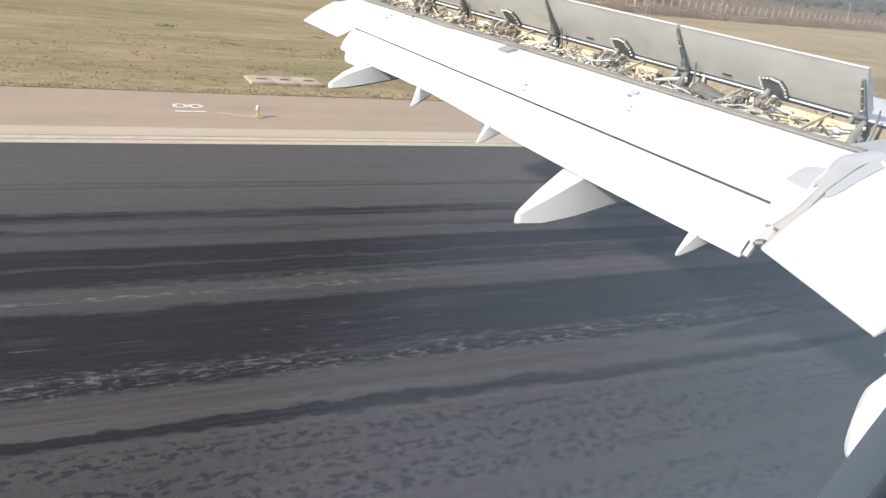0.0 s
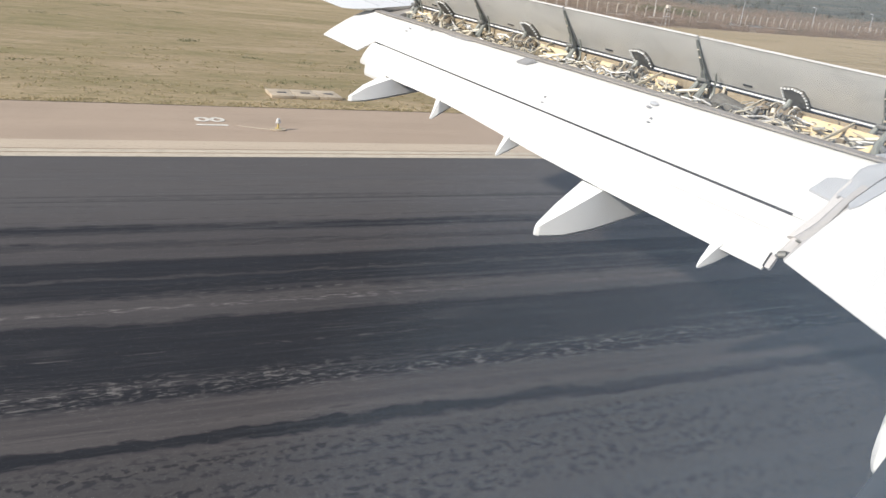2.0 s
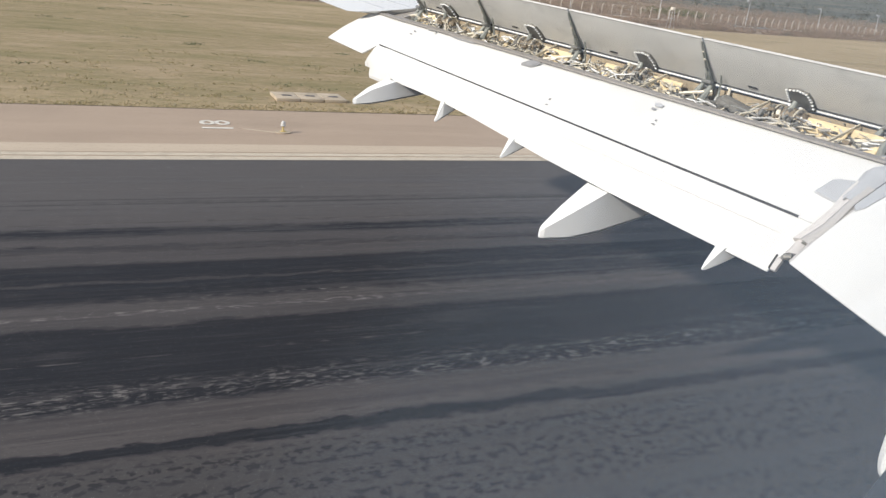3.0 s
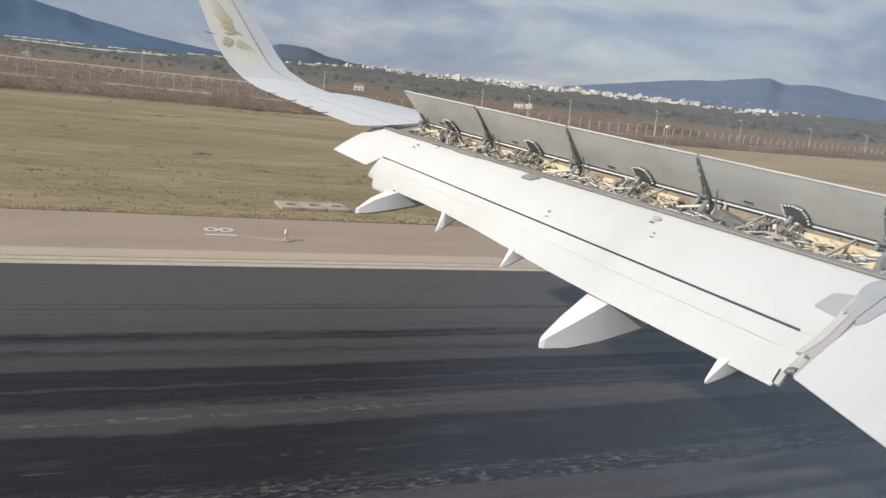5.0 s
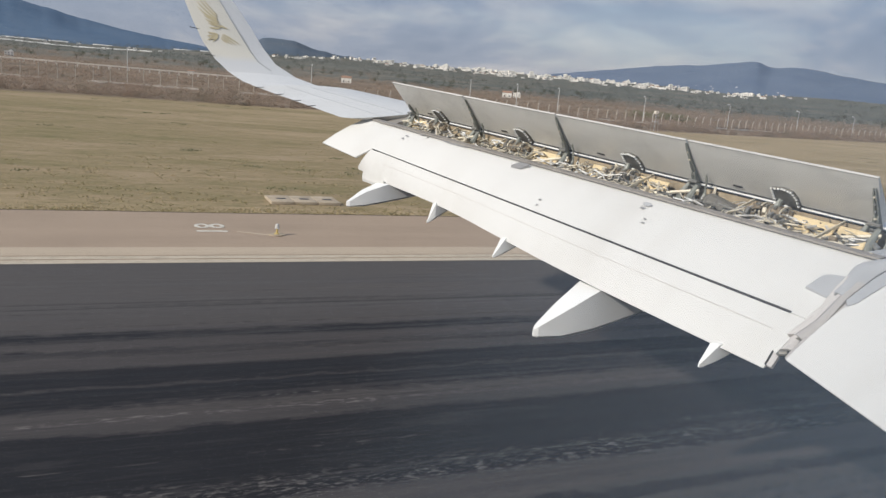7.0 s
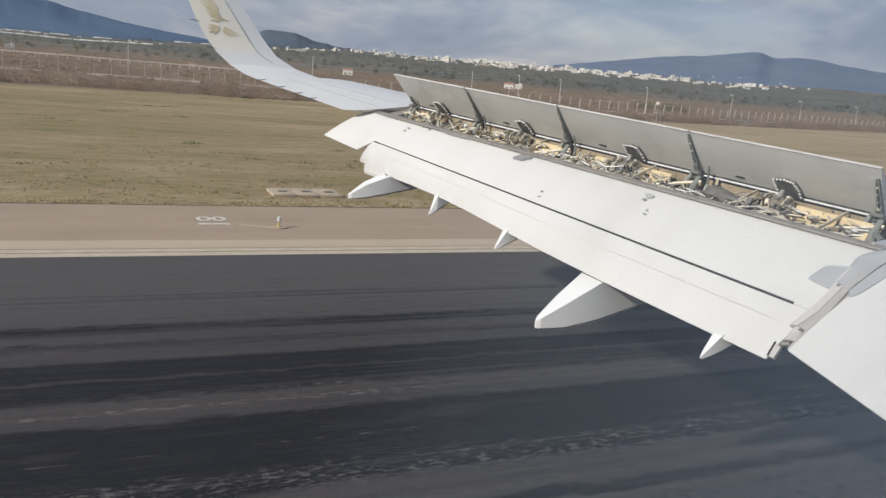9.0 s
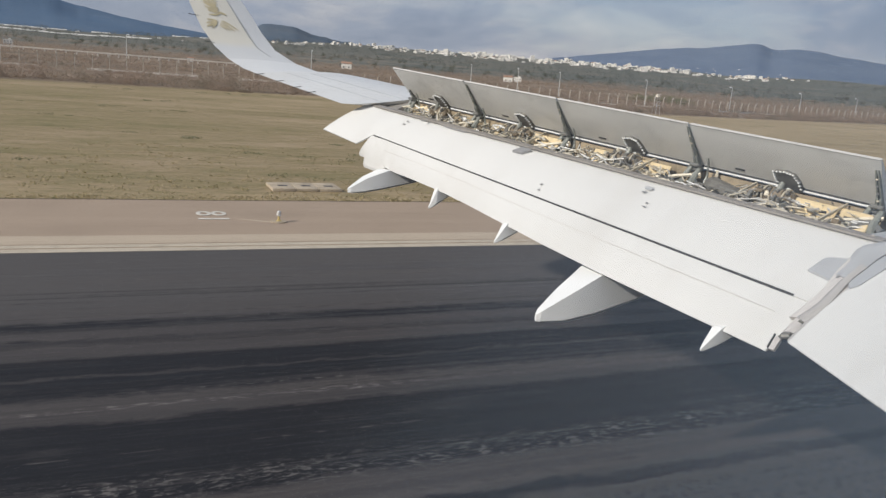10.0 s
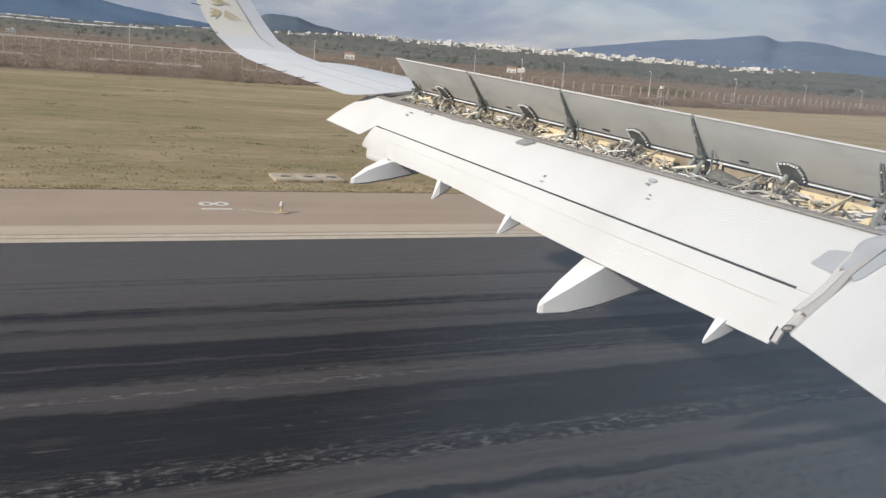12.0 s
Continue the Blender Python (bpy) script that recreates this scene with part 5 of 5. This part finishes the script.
bmesh.ops.recalc_face_normals(bm, faces=bm.faces[:])
post_mesh = bpy.data.meshes.new("post")
bm.to_mesh(post_mesh)
bm.free()
rnd = random.Random(8)
d = 0.0
while d < 500:
    p, a = fence_point(d)
    ob = place("post", post_mesh, POST, fence)
    ob.matrix_basis = Matrix.Translation(p + Z * rise(p.x, p.y)) @ Matrix.Rotation(a + math.pi, 4, "Z") @ Matrix.Rotation(rnd.uniform(-0.03, 0.03), 4, "Y") @ Matrix.Diagonal((1.25, 1.25, rnd.uniform(0.95, 1.05), 1))
    d += (2.75 if d < 215 else 3.1) + rnd.uniform(-0.06, 0.06)
d = 0
while d < 490:
    long = rnd.choice((4.0, 6.0, 9.0))
    p, a = fence_point(d + long / 2)
    bm = bmesh.new()
    box(bm, p + Z * 0.16, (long, 0.25, 0.34), Matrix.Rotation(a, 3, "Z"))
    part("kerb", bm, PARAPET, fence)
    d += long + rnd.choice((0.5, 3.0, 7.0))


# lamp posts
def build_lamp():
    e = thing("street_lamp", (0, 0, 0), "slim galvanised perimeter lamp post with one arm", "street lamp", "perimeter lamps")
    bm = bmesh.new()
    tube(bm, [(0, 0, 0), (0, 0, 3), (0, 0, 6.2)], [0.11, 0.09, 0.06], 8)
    part("pole", bm, GALV, e)
    bm = bmesh.new()
    tube(bm, [(0, 0, 6.1), (0.1, 0, 6.35), (0.75, 0, 6.45)], 0.045, 6)
    part("arm", bm, GALV, e)
    bm = bmesh.new()
    box(bm, (0.95, 0, 6.44), (0.55, 0.28, 0.16))
    part("lamp_head", bevelled(bm, 0.04), FAIRING, e)
    return e


first = build_lamp()
for i, az in enumerate((89.0, 76.5, 64.5, 61.5, 58.2, 51.7, 46.7, 42.0, 38.4)):
    # where this bearing meets the fence
    p, a = min((fence_point(0.5 * q) for q in range(1000)), key=lambda f: abs(math.degrees(math.atan2(-f[0].x, f[0].y)) - az))
    m = Matrix.Translation(p + Vector((-3 - (i % 3) * 2, 0, rise(p.x, p.y)))) @ Matrix.Rotation(a + 1.2, 4, "Z")
    if i == 0:
        first.matrix_basis = m
    else:
        copy_thing(first, m)

# low concrete parapet of a road beyond the fence
for i in range(12):
    x, y = -292 + 0.6 * i, -58 + 9.5 * i
    bm = bmesh.new()
    box(bm, (x, y, 1.2), (0.5, 9.55, 0.45))
    for q in (-3.2, 0, 3.2):
        box(bm, (x - 0.1, y + q, 0.3), (0.35, 0.5, 1.2))
    ob = part("road_parapet", bm, PARAPET)
    tagged(ob, "pale concrete parapet of a raised road", "parapet", "road parapets")


# ---- trees ----
def build_tree(seed, height, spread, leaves=None, label="dark olive-green tree in the scrubland behind the fence"):
    rnd = random.Random(seed)
    e = thing("tree", (0, 0, 0), label, "tree", "trees behind the fence")
    bm = bmesh.new()
    tube(bm, [(0, 0, -0.2), (0.1, 0, height * 0.2), (0.0, 0.1, height * 0.45)], [0.22, 0.16, 0.1], 7)
    for k in range(5):
        a = k * 1.26 + rnd.uniform(-0.3, 0.3)
        tube(bm, [(0.05, 0.05, height * 0.3), (math.cos(a) * spread * 0.3, math.sin(a) * spread * 0.3, height * 0.52), (math.cos(a) * spread * 0.55, math.sin(a) * spread * 0.55, height * 0.7)], [0.09, 0.06, 0.03], 5)
    part("trunk", bm, BARK, e)
    verts, faces = [], []
    for _ in range(26):
        a, q = rnd.uniform(0, 6.28), math.sqrt(rnd.random())
        zz = rnd.uniform(0.3, 0.95)
        rr = spread * q * (1.15 - abs(zz - 0.55) * 1.1)
        scrub(verts, faces, rr * math.cos(a), rr * math.sin(a), height * zz - 0.4, spread * 0.36, height * 0.22, 60, rnd, 0.17)
    me = bpy.data.meshes.new("crown")
    me.from_pydata(verts, [], faces)
    me.update()
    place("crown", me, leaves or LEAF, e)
    return e


kinds = [build_tree(1, 3.4, 2.0), build_tree(2, 2.8, 2.4), build_tree(3, 4.2, 2.1)]
rnd = random.Random(21)
spots = []
for i in range(120):
    az = radians(rnd.uniform(36, 98))
    r = 480 + 300 * rnd.random() ** 0.8
    spots.append((-r * math.sin(az), r * math.cos(az)))
for i, (x, y) in enumerate(spots):
    s = rnd.uniform(0.6, 1.2)
    m = Matrix.Translation((x, y, rise(x, y) - 0.1)) @ Matrix.Rotation(rnd.uniform(0, 6), 4, "Z")
    src = kinds[i % 3]
    if i < 3:
        src.matrix_basis = m
    else:
        c = copy_thing(src, m)

pale = build_tree(9, 3.3, 3.4, HEDGE, "broad pale olive tree close behind the fence")
for i in range(7):
    az = radians(50.2 + 0.55 * i)
    r = 246 + 9 * (i % 3)
    m = Matrix.Translation((-r * math.sin(az), r * math.cos(az), -0.3)) @ Matrix.Rotation(1.7 * i, 4, "Z") @ Matrix.Diagonal((1, 1, 0.8 + 0.13 * (i % 4), 1))
    if i == 0:
        pale.matrix_basis = m
    else:
        copy_thing(pale, m)

# far scrub and woods on the plain, up to the town
rnd = random.Random(31)
verts, faces = [], []
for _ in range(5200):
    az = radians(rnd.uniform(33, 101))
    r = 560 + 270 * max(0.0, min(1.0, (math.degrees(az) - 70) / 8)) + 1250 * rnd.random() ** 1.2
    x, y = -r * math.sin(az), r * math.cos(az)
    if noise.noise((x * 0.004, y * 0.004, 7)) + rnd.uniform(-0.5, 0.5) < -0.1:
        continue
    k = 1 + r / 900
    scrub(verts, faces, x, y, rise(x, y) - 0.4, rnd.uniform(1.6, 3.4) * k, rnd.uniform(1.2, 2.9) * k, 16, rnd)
stuff("far_scrubland", verts, faces, WOODS, "scrub and woods on the far plain, greyed with haze", "woodland")


# ---- houses ----
def house_mesh(w_, d_, h_, pitched):
    bm = bmesh.new()
    box(bm, (0, 0, h_ / 2 - 0.5), (w_, d_, h_ + 1))
    if not pitched:
        box(bm, (0, 0, h_ + 0.25), (w_ * 1.02, d_ * 1.02, 0.5))
        box(bm, (w_ * 0.2, 0, h_ + 1.2), (w_ * 0.3, d_ * 0.4, 2.2))
    return bm


def build_house(w_, d_, h_, pitched, rows, label):
    e = thing("house", (0, 0, 0), label, "house", "white houses of the town")
    part("wall", house_mesh(w_, d_, h_, pitched), LIMEWASH, e)
    if pitched:
        bm = bmesh.new()
        loft(bm, [[(x, -d_ * 0.55, h_), (x, 0, h_ + d_ * 0.22), (x, d_ * 0.55, h_), (x, d_ * 0.5, h_ - 0.2), (x, -d_ * 0.5, h_ - 0.2)] for x in (-w_ * 0.53, w_ * 0.53)])
        part("roof", bm, ROOF, e, "terracotta pitched roof")
    n = max(2, int(w_ / 4))
    for j in range(rows):
        for i in range(n):
            bm = bmesh.new()
            box(bm, (-w_ / 2 + w_ * (i + 0.5) / n, -d_ / 2 - 0.02, 1.6 + j * 3.0), (1.3, 0.16, 1.5))
            part("window", bm, OPENING, e)
    return e


town = [build_house(12, 10, 7, False, 2, "white flat-roofed house on the town ridge"), build_house(16, 11, 9.5, False, 3, "white apartment block on the town ridge"),
        build_house(10, 9, 5, True, 1, "white house with a terracotta roof"), build_house(22, 12, 7, False, 2, "long white terrace of flats on the ridge"),
        build_house(11, 10, 13, False, 4, "tall white apartment block above the town")]
rnd = random.Random(77)
count = 0
while count < 240:
    az = rnd.choice((rnd.uniform(43, 79.5), rnd.gauss(64, 5), rnd.gauss(56, 6)))
    if not 42 < az < 79.5:
        continue
    r = 1480 + 520 * rnd.random() ** 0.7
    x, y = -r * math.sin(radians(az)), r * math.cos(radians(az))
    if noise.noise((az * 0.9, r * 0.006, 4)) < -0.18:
        continue
    s = rnd.uniform(0.32, 0.68)
    i = rnd.choice((0, 0, 2, 0, 2, 3, 1, 0, 4)) if r > 1650 else rnd.choice((0, 2, 0, 3))
    # the long fronts face the airfield
    m = Matrix.Translation((x, y, rise(x, y))) @ Matrix.Rotation(math.atan2(-y, -x) + math.pi / 2 + rnd.uniform(-0.7, 0.7), 4, "Z") @ Matrix.Diagonal((s * rnd.uniform(0.8, 1.5), s, s * rnd.uniform(0.8, 1.2), 1))
    if count < 5:
        town[count].matrix_basis = m
    else:
        copy_thing(town[i], m).matrix_basis = m
    count += 1

# the crowd of small far houses between them
rnd = random.Random(91)
shells = []
for w_, d_, h_ in ((12, 10, 7), (16, 11, 9), (9, 9, 6), (22, 12, 6)):
    bm = house_mesh(w_, d_, h_, False)
    bm.verts.index_update()
    shells.append(([v.co.copy() for v in bm.verts], [[v.index for v in f.verts] for f in bm.faces]))
    bm.free()
verts, faces = [], []
for _ in range(230):
    az = rnd.choice((rnd.uniform(46, 79), rnd.gauss(66, 5), rnd.gauss(57, 4)))
    if not 44 < az < 79.5:
        continue
    r = 1520 + 470 * rnd.random() ** 0.6
    x, y = -r * math.sin(radians(az)), r * math.cos(radians(az))
    if noise.noise((az * 0.9, r * 0.006, 4)) < -0.25:
        continue
    s = rnd.uniform(0.28, 0.55)
    m = Matrix.Translation((x, y, rise(x, y))) @ Matrix.Rotation(math.atan2(-y, -x) + math.pi / 2 + rnd.uniform(-0.7, 0.7), 4, "Z") @ Matrix.Diagonal((s * rnd.uniform(0.8, 1.5), s, s * rnd.uniform(0.8, 1.2), 1))
    vs, fs = rnd.choice(shells)
    i0 = len(verts)
    verts += [tuple(m @ v) for v in vs]
    faces += [[i0 + i for i in f] for f in fs]
stuff("far_houses", verts, faces, LIMEWASH, "crowd of small white flat-roofed houses of the town", "houses")

# scattered farm buildings on the plain
for (az, r, k, sc) in ((74.3, 440, 2, 0.55), (62.6, 430, 2, 0.5), (61.9, 445, 0, 0.35), (96.0, 400, 0, 0.3), (85.0, 330, 2, 0.25), (90.5, 1300, 3, 0.28), (92.0, 1850, 3, 0.4), (95.0, 1900, 3, 0.45), (94.0, 1820, 3, 0.4), (96.3, 1900, 3, 0.4), (87.0, 1500, 3, 0.3), (82.0, 1450, 0, 0.4), (85.5, 1350, 2, 0.35), (83.4, 1400, 0, 0.4), (88.6, 1700, 3, 0.3)):
    x, y = -r * math.sin(radians(az)), r * math.cos(radians(az))
    m = Matrix.Translation((x, y, rise(x, y))) @ Matrix.Rotation(math.atan2(-y, -x) + math.pi / 2, 4, "Z") @ Matrix.Scale(sc, 4)
    c = copy_thing(town[k], m)
    c.matrix_basis = m
    tagged(c, "small white farm building standing in the scrub", "house", "farm buildings")


# long white greenhouse tunnels below the western mountain
def build_greenhouse():
    e = thing("greenhouse", (0, 0, 0), "long low white greenhouse tunnel on the far plain", "greenhouse", "greenhouses")
    bm = bmesh.new()
    loft(bm, [[Vector((x, 4.5 * math.cos(a), 2.3 * math.sin(a) - 0.4)) for a in [math.pi * i / 8 for i in range(9)]] for x in (-20, 0, 20)])
    part("cover", bm, LIMEWASH, e)
    bm = bmesh.new()
    box(bm, (20.05, 0, 1.1), (0.1, 2.0, 2.4))
    part("door", bm, OPENING, e)
    return e


tunnel = build_greenhouse()
rnd = random.Random(50)
for i, (az, r) in enumerate([(88.3 + 1.55 * q, 1420 + 12 * q) for q in range(6)] + [(90.6, 1980), (93.2, 2040), (94.6, 2010), (95.6, 2060), (85.6, 1990), (83.8, 1900), (96.6, 1960)]):
    x, y = -r * math.sin(radians(az)), r * math.cos(radians(az))
    m = Matrix.Translation((x, y, rise(x, y))) @ Matrix.Rotation(math.atan2(-y, -x) + math.pi / 2 + rnd.uniform(-0.12, 0.12), 4, "Z")
    if i == 0:
        tunnel.matrix_basis = m
    else:
        copy_thing(tunnel, m)


# ---- hills ----
def hump(a, centre, left, right):
    d = a - centre
    return math.exp(-0.5 * (d / (left if d > 0 else right)) ** 2)


def slope(az, k, az0, az1, r0, r1, elev, seed, rough):
    """A point of a mountain side at azimuth az, k of the way up."""
    e = elev(az) + rough * (0.10 * noise.noise((az * 0.7, seed, 0)) + 0.03 * noise.noise((az * 2.3, seed, 4)))
    fade = min(1, (az - az0) / 2, (az1 - az) / 2)
    r = r0 + (r1 - r0) * k
    x, y = -r * math.sin(radians(az)), r * math.cos(radians(az))
    shape = math.sin(k * math.pi / 2) ** 0.8
    h = 4.9 + r * math.tan(radians(max(0.0, e * fade) * shape + 0.15 * k))
    h += 16 * rough * (1 - k) * k * 4 * noise.noise((x * 0.004, y * 0.004, seed))
    return (x, y, max(h, 8 * k))


def build_hill(name, az0, az1, r0, r1, elev, mat, label, seed, rough=1.0):
    n, m = int((az1 - az0) / 0.2), 16
    verts, faces = [], []
    for i in range(n + 1):
        for j in range(m + 1):
            verts.append(slope(az0 + (az1 - az0) * i / n, j / m, az0, az1, r0, r1, elev, seed, rough))
    for i in range(n):
        for j in range(m):
            a = i * (m + 1) + j
            faces.append((a, a + 1, a + m + 2, a + m + 1))
    me = bpy.data.meshes.new(name)
    me.from_pydata(verts, [], faces)
    me.update()
    ob = place(name, me, mat, smooth=True)
    tagged(ob, label, "mountain", kind="structure")


def east_ridge(a):
    return 2.87 * hump(a, 46.0, 10.6, 13.0) + 0.34 * hump(a, 45.8, 1.2, 0.55) + 0.2 * hump(a, 43.0, 0.8, 1.8)


def middle_ridge(a):
    return 1.75 * hump(a, 79.8, 2.0, 2.1) + 1.15 * hump(a, 74.6, 3.0, 4.0)


build_hill("backdrop_mountain_east", 25, 68, 2600, 4600, east_ridge, BLUEHILL, "broad mountain under cloud, coloured blue with haze", 1)
build_hill("backdrop_mountain_west", 78, 135, 2600, 4600, lambda a: 5.4 * hump(a, 112, 12, 14.8) + 0.2 * hump(a, 84, 3, 3) - 0.14, DEEPHILL, "long mountain slope coloured blue with haze", 2)
build_hill("backdrop_hill_middle", 62, 90, 2100, 3000, middle_ridge, NEARHILL, "scrubby hill behind the town, tinted with blue haze", 3, 1.6)

# scattered houses on the foot of the eastern mountain
rnd = random.Random(12)
for i in range(26):
    az = rnd.gauss(rnd.choice((55.0, 49.0, 45.0)), 1.3)
    x, y, z = slope(az, rnd.uniform(0.19, 0.29), 25, 68, 2600, 4600, east_ridge, 1, 1.0)
    s = rnd.uniform(0.2, 0.36)
    m = Matrix.Translation((x, y, z - 0.6)) @ Matrix.Rotation(math.atan2(-y, -x) + math.pi / 2, 4, "Z") @ Matrix.Diagonal((s * rnd.uniform(0.8, 1.6), s, s, 1))
    c = copy_thing(town[rnd.choice((0, 2, 3))], m)
    c.matrix_basis = m
    tagged(c, "small white house on the foot of the mountain", "house", "houses on the mountain foot")
